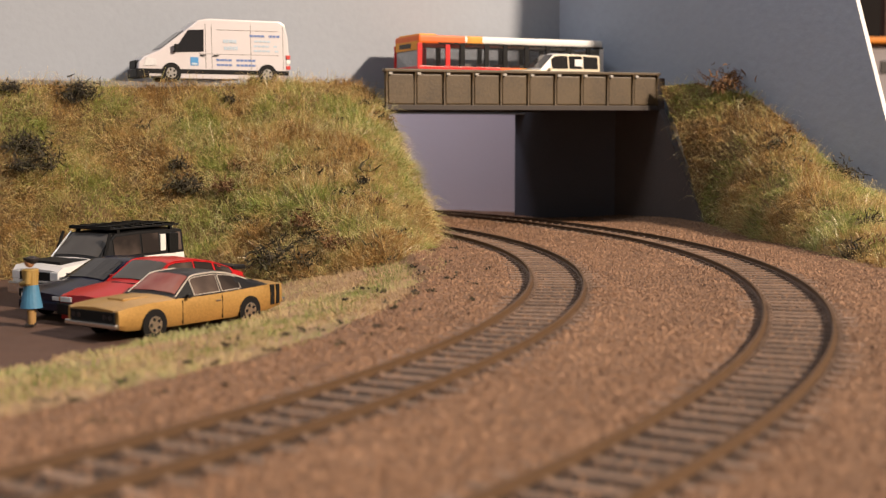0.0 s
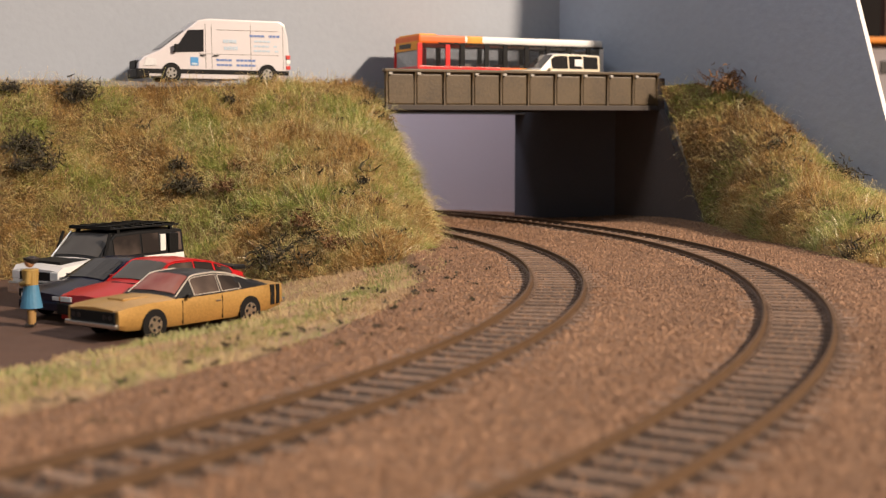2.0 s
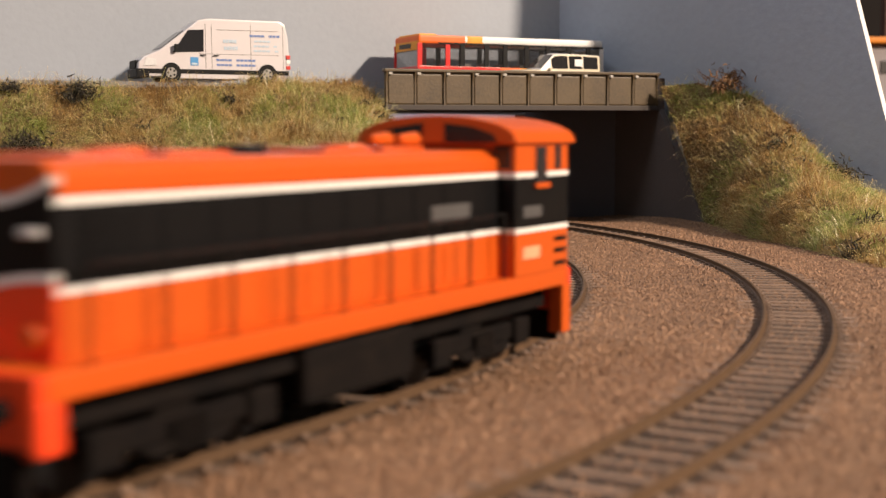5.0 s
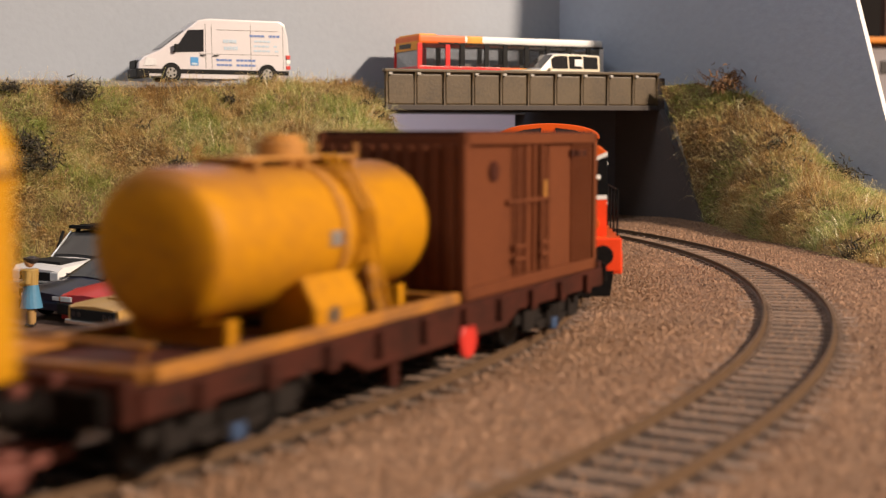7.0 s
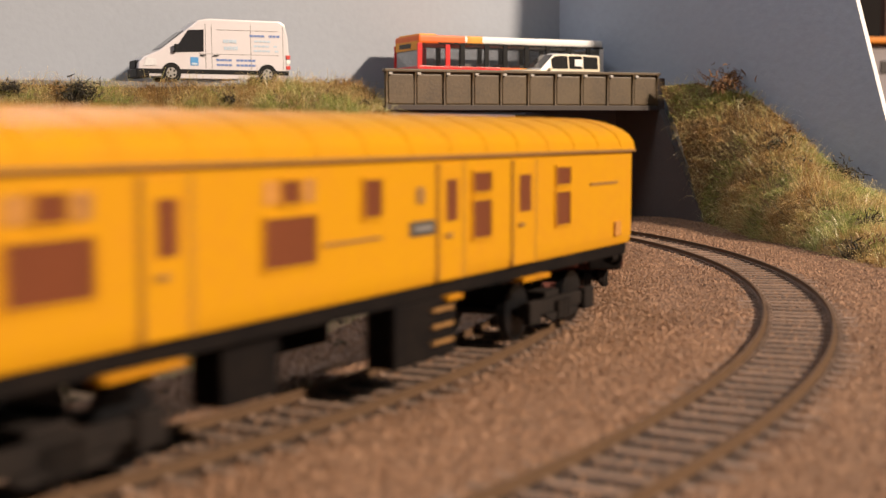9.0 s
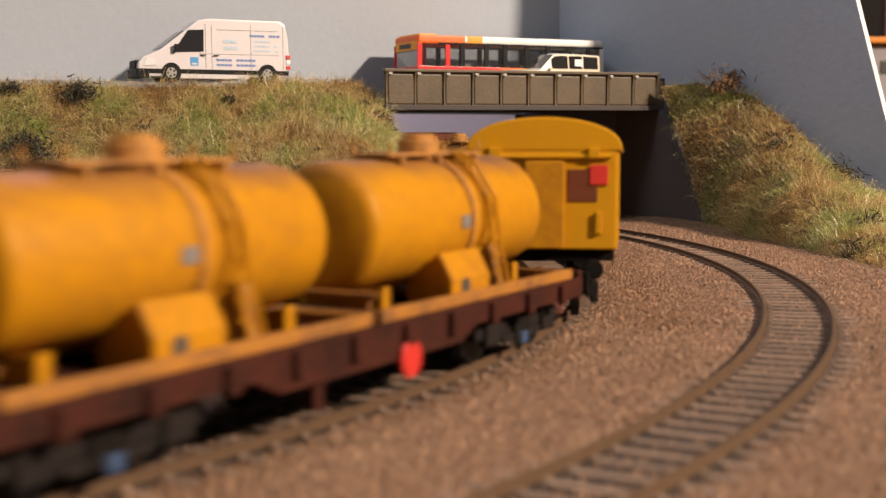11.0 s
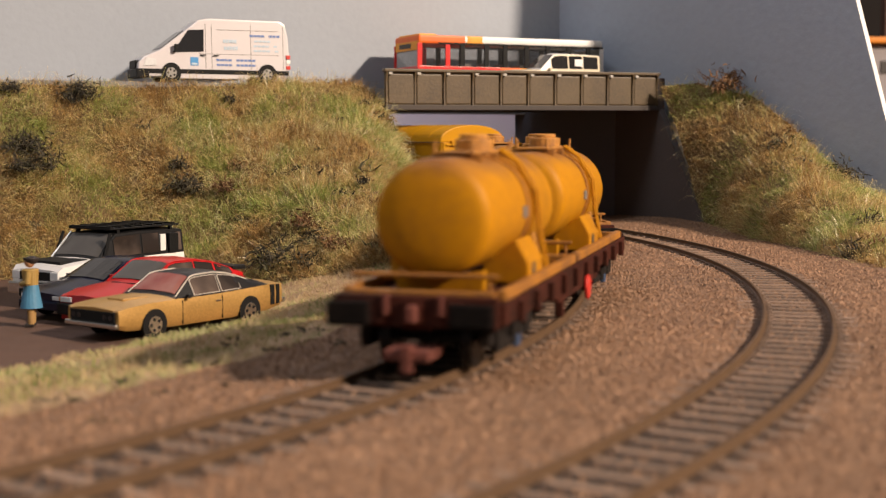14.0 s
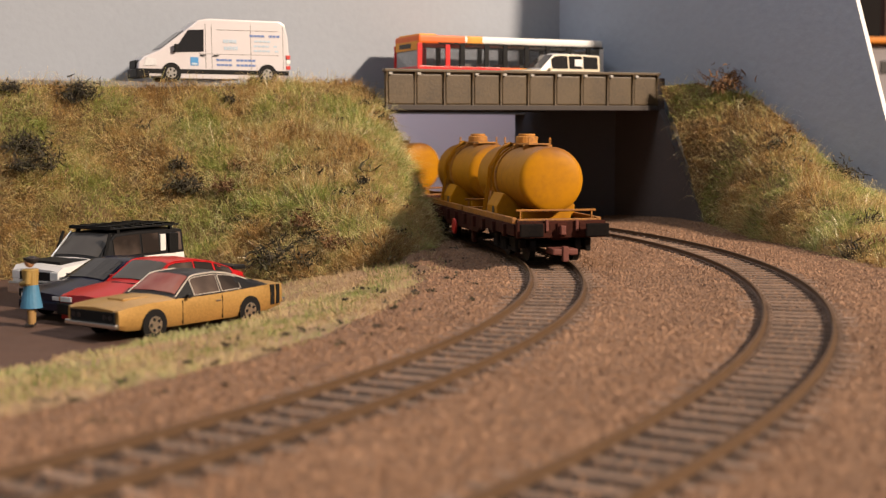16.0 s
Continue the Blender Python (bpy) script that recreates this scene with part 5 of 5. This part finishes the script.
part("front_pillar", bm_tube([(13.2, -12.0, 15.2), (4.4, -11.1, 24.1)], 0.5, 6), M_alloy, body, "silver windscreen pillar")
rack = part("roof_rack", bm_box(-29, 6, -10.8, 10.8, 25.4, 26.0, 0.2), M_trim, car, "black roof rack")
for k in range(7):
    part("slat", bm_box(-27 + k * 5.2, -25.4 + k * 5.2, -10.6, 10.6, 25.9, 26.6, 0.1), M_trim, rack)
for x in (-25, 2):
    for s in (-1, 1):
        part("rack_foot", bm_box(x - 0.6, x + 0.6, *flank(s, 10, 0.6, 0.6), 23.8, 25.6, 0), M_trim, rack)
part("bonnet_panel", bm_box(15, 28, -8.8, 8.8, 14.5, 15.75, 0.4), M_trim, body, "black bonnet panel")
part("grille", bm_box(30.6, 31.5, -8, 8, 9.2, 12.2, 0.3), M_trim, body, "dark grille")
part("front_bumper", bm_box(30.2, 33.2, -12.2, 12.2, 4.2, 8.6, 0.7), M_chrome, body, "silver and black bumper")
part("skid_plate", bm_box(32.6, 33.6, -6, 6, 3.6, 6.4, 0.4), M_trim, body)
part("spare_wheel", bm_cyl((-31.2, 0, 13), (-33.8, 0, 13), 5.6, 28, bevel=0.5), M_tyre, car, "rear spare wheel")
part("blue_tool", bm_box(9.6, 10.2, -6, -2.5, 16.2, 17.6, 0.2), M_sky_blue, cab, "blue object behind the windscreen")
for s in (-1, 1):
    part("headlight", bm_box(30.4, 31.6, s * 9.6 - 2, s * 9.6 + 2, 9.4, 12.4, 0.4), M_lamp_glass, body)
    part("white_quarter_panel", bm_box(-20.4, -17.6, s * 11.9 - 0.4, s * 11.9 + 0.4, 16.4, 22.6, 0.2), M_car_white, cab, "white quarter panel")
    part("side_box", bm_box(-26, -21.4, s * 12.4 - 0.6, s * 12.4 + 1.0, 15.6, 22.8, 0.3), M_trim, cab, "black side box")
    part("wing_vent", bm_box(8.6, 12.6, s * 12.8 - 0.3, s * 12.8 + 0.25, 8, 14, 0.2), M_trim, body)
    part("wheel_flare", bm_box(15, 26, s * 12.7 - 0.3, s * 12.7 + 0.5, 10.9, 12.0, 0.3), M_trim, body)
    part("snorkel", bm_tube([(11.5, s * 12.6, 14), (7.4, s * 11.9, 24.4)], 0.6, 6), M_trim, cab)


def white_van():
    v = thing("delivery_van", "white high-roof delivery van with blue lettering and red tail lights", "van", at=place(-114.7, 645.0, ROAD_Z + 0.1, 204.5))
    H = 12.2
    side = [(-44.8, 3), (-45.2, 14), (-44.6, 24), (-43.0, 31.4), (-40, 33.2), (0.5, 33.4), (6.2, 32.4), (13.0, 27.2), (27.6, 16.4), (36.4, 12.6), (39.2, 9.6), (39.6, 3.2), (38, 2.6)]
    own = bm_prism(side, "y", -H, H)
    for q in own.verts:
        q.co.y *= 1 - 0.11 * q.co.z / 33.0
    bmesh.ops.bevel(own, geom=own.edges[:], offset=0.9, segments=3, affect="EDGES", profile=0.6)
    b = part("body", own, M_van_white, v)

    def hw(z):
        return H * (1 - 0.11 * z / 33.0)

    for s in (-1, 1):
        def on(x, z, e=0.16):
            return (x, s * (hw(z) + e), z)
        part("door_window", pane([on(20.6, 15.2), on(3.6, 16.0), on(3.4, 27.4), on(12.0, 27.0)], 0.12), M_dark_glass, b, "dark cab window")
        part("lower_trim", bm_box(-44.6, 38, *flank(s, H, 0.5, 0.35), 4.2, 6.6, 0.2), M_trim, b, "black rubbing strip")
        part("sill", bm_box(-22, 17, *flank(s, H, 1.4, 0.1), 1.8, 4.9, 0.3), M_van_white, b)
        for x in (21.6, -32.2):
            part("wheel_arch", bm_cyl((x, s * (H - 1), 4.6), (x, s * (H + 0.42), 4.6), 5.3, 26), M_trim, b)
            road_wheel(v, x, s * (H + 0.3), 4.6, 3, M_alloy)
        for x in (-1.0, 2.4, -23, -41.6):
            part("panel_seam", bm_tube([on(x, 7, 0.0), on(x, 17, 0.02), on(x, 30.5, 0.02)], 0.14, 4), M_grey, b)
        part("panel_seam", bm_tube([on(-39, 14.8, 0.0), on(6, 14.8, 0.0)], 0.12, 4), M_grey, b)
        part("slide_rail", bm_tube([on(-39, 27.6, 0.0), on(-4, 27.6, 0.0)], 0.14, 4), M_grey, b)
        part("door_handle", bm_box(2.6, 5.4, *flank(s, H, 0.2, 0.5), 13.8, 14.4, 0.1), M_trim, b)
        part("door_handle", bm_box(-4.6, -1.8, *flank(s, H, 0.2, 0.5), 13.8, 14.4, 0.1), M_trim, b)
        part("blue_square", pane([on(11.0, 8.6), on(6.6, 8.6), on(6.6, 13.0), on(11.0, 13.0)], 0.08), M_sky_blue, b, "sky blue square emblem")
        part("square_mark", pane([on(10.4, 9.0, 0.26), on(7.2, 9.0, 0.26), on(7.2, 10.0, 0.26), on(10.4, 10.0, 0.26)], 0.05), M_pale_ink, b)
        for x0, x1, z, hgt, mat in ((-3.4, -28, 11.2, 1.1, M_ink), (-3.6, -28, 8.6, 1.1, M_ink), (-22.4, -40, 24.3, 1.2, M_ink), (-25, -37, 21.6, 1.0, M_pale_ink), (-24.6, -38.4, 19.0, 1.0, M_pale_ink), (-24.6, -39.2, 16.5, 1.0, M_pale_ink)):
            n = int(abs(x1 - x0) / 2.1)
            for k in range(n):
                if k % 6 == 4:
                    continue
                xa = x0 + (x1 - x0) * k / n
                xb = xa + (x1 - x0) / n * 0.86
                part("lettering_bar", pane([on(xa, z), on(xb, z), on(xb, z + hgt), on(xa, z + hgt)], 0.05), mat, b, "bar of unreadable lettering")
        for z0, z1, x0, x1 in ((20.8, 22.6, -7.4, -15.2), (17.2, 19.0, -7.8, -15.8)):
            for k in range(5):
                xa = x0 + (x1 - x0) * k / 5
                part("emblem_bar", pane([on(xa, z0), on(xa - 1.3, z0), on(xa - 1.3, z1), on(xa, z1)], 0.05), M_pale_ink, b, "pale emblem bar")
        part("headlight", pane([on(36.4, 8.0, 0.2), on(29.4, 8.4, 0.3), on(29.8, 11.6, 0.3), on(35.0, 12.4, 0.15)], 0.3), M_lamp_glass, b)
        for z in (7.4, 10.4, 13.0):
            part("tail_light", bm_box(-45.6, -43.2, *flank(s, H, 1.6, 0.25), z, z + 2.0, 0.2), M_red if z != 10.4 else M_white, b)
        part("mirror", bm_box(18.2, 20.2, *flank(s, (H + 1.6), 1.2, 0.8), 15.6, 19.4, 0.4), M_trim, b)
    part("windscreen", pane([(26.6, -10.6, 17.3), (26.6, 10.6, 17.3), (14.0, 9.4, 26.7), (14.0, -9.4, 26.7)], 0.25), M_car_glass, b)
    part("grille", bm_box(37.6, 40.2, -7.5, 7.5, 6.8, 11.0, 0.4), M_trim, b)
    part("front_bumper", bm_box(33.6, 40.4, -12.5, 12.5, 2.0, 6.6, 0.6), M_trim, b, "black bumper")
    for ob in [b] + list(b.children_recursive) + [q for w in v.children if w is not b for q in [w] + list(w.children_recursive)]:
        ob.data.transform(Matrix.Diagonal((0.868, 0.868, 0.90, 1)))


white_van()

# ---- on the bridge ----
d2 = (GIRDER_R - GIRDER_L).normalized()
n2 = Vector((-d2.y, d2.x))
BRIDGE_DEG = math.degrees(math.atan2(d2.y, d2.x))


def on_bridge(along, back):
    p = GIRDER_L + d2 * along + n2 * back
    return mm_pose(p.x, p.y, DECK_Z + 0.1, BRIDGE_DEG + 180)


def bus():
    L, H, T = 55, 15.6, 29.6
    b = thing("single_decker_bus", "white single-decker bus with red and orange front", "bus", at=on_bridge(90.3, 40.5 + H))
    lower = part("body", bm_box(-L, L, -H, H, 2.0, 13.6, 0.5), M_white, b)
    roof = part("roof", bm_box(-L, L, -H, H, 25.8, T, 1.2), M_white, b, "white roof with orange front")
    part("floor", bm_box(-L + 1, L - 1, -H + 1, H - 1, 2.2, 9.2), M_grey, b)
    for x0, x1, z0, z1, mat in ((24, L + 0.15, 2.0, 13.8, M_bus_red), (8, 24, 2.0, 13.75, M_bus_red), (-4, 8, 2.0, 13.7, M_bus_orange), (-16, -4, 2.0, 13.7, M_bus_amber)):
        part("colour_panel", bm_box(x0, x1, -H - 0.14, H + 0.14, z0, z1, 0.2), mat, lower)
    part("colour_panel", bm_box(28, L + 0.2, -H - 0.14, H + 0.14, 25.2, T + 0.12, 1.2), M_bus_orange, roof)
    part("colour_panel", bm_box(18, 28, -H - 0.14, H + 0.14, 25.2, T + 0.12, 1.2), M_bus_amber, roof)
    part("roof_pod", bm_box(44, L - 1, -H + 2, H - 2, T - 1, T + 0.9, 0.8), M_bus_amber, roof)
    xs = [L - 0.6, 38.5, 30, 16, 5, -8, -21, -34, -46, -L + 0.8]
    for s in (-1, 1):
        for x in xs:
            part("pillar", bm_box(x - 1.3, x + 1.3, *flank(s, H, 0.9, 0.05), 10.2, 25.4, 0.1), M_bus_red if x > 38 else (M_white if x < -50 else M_trim), b)
        for a, c in zip(xs[:-1], xs[1:]):
            ob = part("window", bm_box(c + 0.8, a - 0.8, *flank(s, (H - 0.5), 0.15, 0.15), 13.5, 25.9), M_bus_glass, b)
        for x in (32, -28):
            road_wheel(b, x, s * (H + 0.1), 5.4, 3.4, M_grey)
        for x in range(-40, 34, 11):
            part("seat", bm_box(x - 2, x + 2, *flank(s, 9, 4.5, 4.5), 9, 15.5, 0.6), M_grey, b)
    for s in (-1, 1):
        part("window_band", bm_box(-L, 44, *flank(s, H, 0.6, 0.08), 25.0, 26.0, 0.1), M_trim, b, "black strip above the windows")
    part("front_pillar", bm_box(L - 1, L + 0.1, -H, -H + 1.6, 10.4, 25.2, 0.2), M_bus_red, b)
    part("front_pillar", bm_box(L - 1, L + 0.1, H - 1.6, H, 10.4, 25.2, 0.2), M_bus_red, b)
    part("windscreen", bm_box(L - 0.6, L - 0.2, -H + 1.5, H - 1.5, 11.5, 22, 0.1), M_light_glass, b)
    part("destination_box", bm_box(L - 0.7, L + 0.3, -H + 1, H - 1, 22, 26.6, 0.2), M_bus_amber, b)
    part("destination_sign", bm_box(L + 0.2, L + 0.5, -9, 6, 23.2, 25.6, 0.1), M_char, b, "dark destination sign")
    part("rear_wall", bm_box(-L - 0.1, -L + 0.8, -H, H, 10.4, 25.2, 0.2), M_white, b)
    for s in (-1, 1):
        part("headlight", bm_box(L, L + 0.5, *flank(s, 11, 2, 2), 5, 7.5, 0.3), M_lamp_glass, b)


M_bus_glass = glass("bus_window_glass", (0.05, 0.05, 0.05), 0.2)
bus()

st = [(-25.4, 6, 11.2, 18.6, 8.4, 7.6), (-24.6, 4, 11.6, 19.6, 9.2, 8.0), (-12, 3.4, 11.6, 20.0, 9.6, 8.1), (0, 3.4, 11.4, 20.0, 9.6, 8.1), (2.4, 3.4, 11.4, 19.6, 9.6, 8.1), (10.6, 3.5, 11.3, 11.8, 9.6, 8.8), (18, 3.6, 11.2, 11.6, 9.5, 8.7), (26, 4, 10.8, 11.1, 9.0, 8.3), (27.6, 5, 9.6, 9.8, 8.4, 7.8)]
car, body, cab, W = saloon("estate_car", "pale gold off-road estate car with dark windows on the bridge", st, (-24.8, 10.6), ((-23.6, -15), (-14, -6.4), (-5.4, 4)), (9.8, 2.8), None, M_cream, M_car_white, M_cream,
                           (16, -15), 4.2, M_light_screen, M_car_glass, M_grey, on_bridge(100.5, 10 + 9.8), None, (-5.9, 7.0))
for s in (-1, 1):
    part("window_sticker", bm_box(-14.4, -9.6, s * 8.8 - 0.4, s * 8.8 + 0.4, 13.2, 17.2, 0.1), M_white, cab, "white window panel")
part("front_bumper", bm_box(23.6, 25.2, -9, 9, 3.6, 6.4, 0.4), M_trim, body)


# ---- painted figurine: one plain mesh ----
def figurine():
    bm = bmesh.new()

    def add(own, index):
        for f in own.faces:
            f.material_index = index
        merge(bm, own)

    for y in (-1.4, 1.4):
        own = bm_cyl((0, y, 0.8), (0, y, 8), 1.0, 12, None, 1.25)
        add(own, 3)
        add(bm_box(-0.9, 2.0, y - 0.9, y + 0.9, 0, 1.0, 0.3), 4)
    add(bm_cyl((0, 0, 5.8), (0, 0, 13), 3.4, 18, None, 2.2), 1)
    add(bm_cyl((0, 0, 12.6), (0.2, 0, 18), 2.2, 16, None, 2.7, bevel=0.4), 0)
    for s in (-1, 1):
        add(bm_cyl((0.2, s * 2.6, 17.4), (0.6, s * 3.0, 13.6), 0.9, 10), 0)
        add(bm_cyl((0.6, s * 3.0, 13.8), (2.8, s * 1.0, 13.4), 0.8, 10), 0)
    own = bmesh.new()
    bmesh.ops.create_uvsphere(own, u_segments=14, v_segments=10, radius=1.6)
    own.transform(Matrix.Translation((0.3, 0, 20.0)))
    add(own, 2)
    own = bmesh.new()
    bmesh.ops.create_uvsphere(own, u_segments=14, v_segments=8, radius=1.9)
    own.transform(Matrix.Translation((-0.3, 0, 20.7)) @ Matrix.Diagonal((1.1, 1.05, 0.72, 1)))
    add(own, 4)
    add(bm_cyl((-0.3, 0, 20.9), (-0.3, 0, 21.5), 2.5, 16), 4)
    ob = part("figurine", bm, M_ochre, None)
    for m in (M_skirt, M_skin, M_stocking, M_hair):
        ob.data.materials.append(m)
    ob.matrix_world = mm_pose(-128.6, 412.0, LOT_Z + 0.25, 188)
    return tagged(ob, "small painted figurine with ochre jacket and blue skirt", "figurine")


M_ochre = material("ochre_jacket", (0.34, 0.22, 0.06), 0.6, scale=300)
M_skirt = material("blue_skirt", (0.06, 0.20, 0.33), 0.6, scale=300)
M_skin = material("painted_skin", (0.42, 0.22, 0.12), 0.6, scale=300)
M_stocking = material("tan_legs", (0.34, 0.20, 0.07), 0.6, scale=300)
M_hair = material("dark_hat", (0.02, 0.015, 0.013), 0.6, scale=300)
figurine()

# ---- heather bushes and twigs ----
BUSHES = [(-160.5, 597.6, 60.2, 10.6, 0), (-179.9, 571.6, 37.9, 10.6, 0), (-171.2, 569.5, 28.9, 13.5, 0), (-111.9, 577.8, 19.7, 10.6, 0), (-93.2, 573.2, 19.8, 8.7, 1), (-66.7, 535.1, -8.9, 15.9, 0),
          (-56.4, 543.2, 6.9, 8.9, 1), (-88.3, 582.7, 28.4, 6.8, 1), (-41.5, 529.9, -1.2, 9.0, 1), (-188.7, 585.7, 62.4, 7.7, 0), (142.5, 678, 66.5, 16, 1), (133, 675, 42, 9, 1),
          (162, 639, 37, 11, 0), (185, 622, 23, 13, 0), (175, 540, 6, 10, 0), (158, 506, -3, 10, 0), (-163.3, 594.7, 58.9, 13, 0), (-177.1, 571.4, 36.3, 12, 0),
          (-177.0, 564.0, 29.2, 10, 0), (-109.2, 578.4, 19.1, 10, 0), (-115.3, 581.4, 29.3, 6, 0), (-99.3, 624.5, 58.8, 5, 0), (-51.7, 540.6, 0.7, 10, 0), (-53.2, 527.1, -7.7, 8, 0),
          (-33.7, 562.3, 23.3, 5, 0)]
for k, (x, y, z, size, rust) in enumerate(BUSHES):
    V, F = bush_twigs(size, 300 + k, int(60 + 8 * size), 0.8)
    ob = raw("bush", V, F, M_twig_rust if rust else M_twig)
    ob.matrix_world = mm_pose(x, y - 2.5, z + 1.0)
    tagged(ob, "rust-brown twiggy model bush in dry grass" if rust else "dark twiggy heather bush in dry grass", "bush", "bushes on the embankment")
TWIGS = [(-34.1, 572.2, 27.1, 12), (-53.3, 574.6, 25.2, 8), (-129.8, 595.7, 45.4, 8), (169, 617, 30, 8), (-146.0, 596.0, 46.6, 10), (-69.5, 574.9, 24.9, 7), (-30, 525, -1, 8), (-120.1, 602.3, 47.9, 7)]
for k, (x, y, z, size) in enumerate(TWIGS):
    V, F = bush_twigs(size, 500 + k, 7, 0.5)
    ob = raw("twig", V * 1.2, F, M_twig)
    ob.matrix_world = mm_pose(x, y - 3, z + 2.0)
    tagged(ob, "dark forked twig lying in dry grass", "twig", "twigs on the embankment")

# small dark tufts scattered over both banks
rng = np.random.RandomState(41)
for pts, count in ((left_pts, 26), (right_pts, 9)):
    for k in range(count):
        p = pts[rng.randint(4, pts.shape[0] - 4), rng.randint(4, pts.shape[1] - 4)]
        V, F = bush_twigs(rng.uniform(3.0, 6.5), 900 + k, 26, 0.6)
        ob = raw("heather_tuft", V, F, M_twig_rust if rng.rand() < 0.4 else M_twig)
        ob.matrix_world = mm_pose(p[0], p[1] - 1.5, p[2] + 1.2)
        tagged(ob, "small dark heather tuft in dry grass", "heather", "tufts on the embankment")

# dark clumps and twig debris along the verge
rng = np.random.RandomState(12)
V, F = np.zeros((0, 3)), []
for k in range(60):
    a, r = math.radians(rng.uniform(-36, 20)), rng.uniform(406, 448)
    v, f = bush_twigs(rng.uniform(1.6, 3.8), 700 + k, 9, 0.4)
    v = v + np.array([C_IN.x + r * math.cos(a), C_IN.y + r * math.sin(a), -2.4])
    F += [tuple(i + len(V) for i in q) for q in f]
    V = np.concatenate([V, v])
tagged(raw("debris", V, F, M_twig), "dark twig debris along the verge", "debris", kind="stuff")

# ---- the hall beyond the boards ----
M_hall = material("dark_hall_curtain", (0.02, 0.015, 0.013), 0.9, scale=6, amount=0.5)
M_post = material("reddish_brown_post", (0.10, 0.045, 0.03), 0.6, scale=20)
M_sign_grey = material("pale_grey_panel", (0.30, 0.27, 0.27), 0.6, scale=10)
M_orange_strip = material("orange_shelf_edge", (0.75, 0.24, 0.01), 0.5, scale=30)
hall = part("backdrop", bm_box(350, 2600, 2300, 2330, -800, 1500), M_hall, None)
tagged(hall, "dark curtain at the far side of the hall", "curtain", kind="structure")
stand = thing("display_stand", "grey display stand with orange top edge in the dark hall", "stand", at=mm_pose(640, 1500, 0))
part("panel", bm_box(-180, 260, 0, 20, -60, 144, 2), M_sign_grey, stand)
part("top_edge", bm_box(-185, 265, -14, 30, 145, 152, 2), M_orange_strip, stand, "orange top edge")
for x, z in ((-150, 112), (-116, 108), (-120, 84)):
    part("sign_mark", bm_box(x, x + 11, -2, 1, z, z + (14 if x == -150 else 5), 0.5), M_char, stand, "dark unreadable mark")
part("shelf_gap", bm_box(-178, 258, -1.5, 1, 76, 79), M_char, stand)
part("base", bm_box(-180, 260, 0, 60, -800, -60, 2), M_hall, stand)
post = part("post", bm_box(560, 580, 1700, 1720, -800, 900, 2), M_post, None)
tagged(post, "reddish-brown wooden post in the dark hall", "post")


def motions():
    for vehicle, angle, pivots in TRAIN:
        rows = [(0.25 * k, train_pose(angle + SPEED * (0.25 * k - 8.0) + float(np.interp(0.25 * k, PACE_T, PACE_D)), pivots)) for k in range(65)]
        walk(vehicle, rows)


motions()
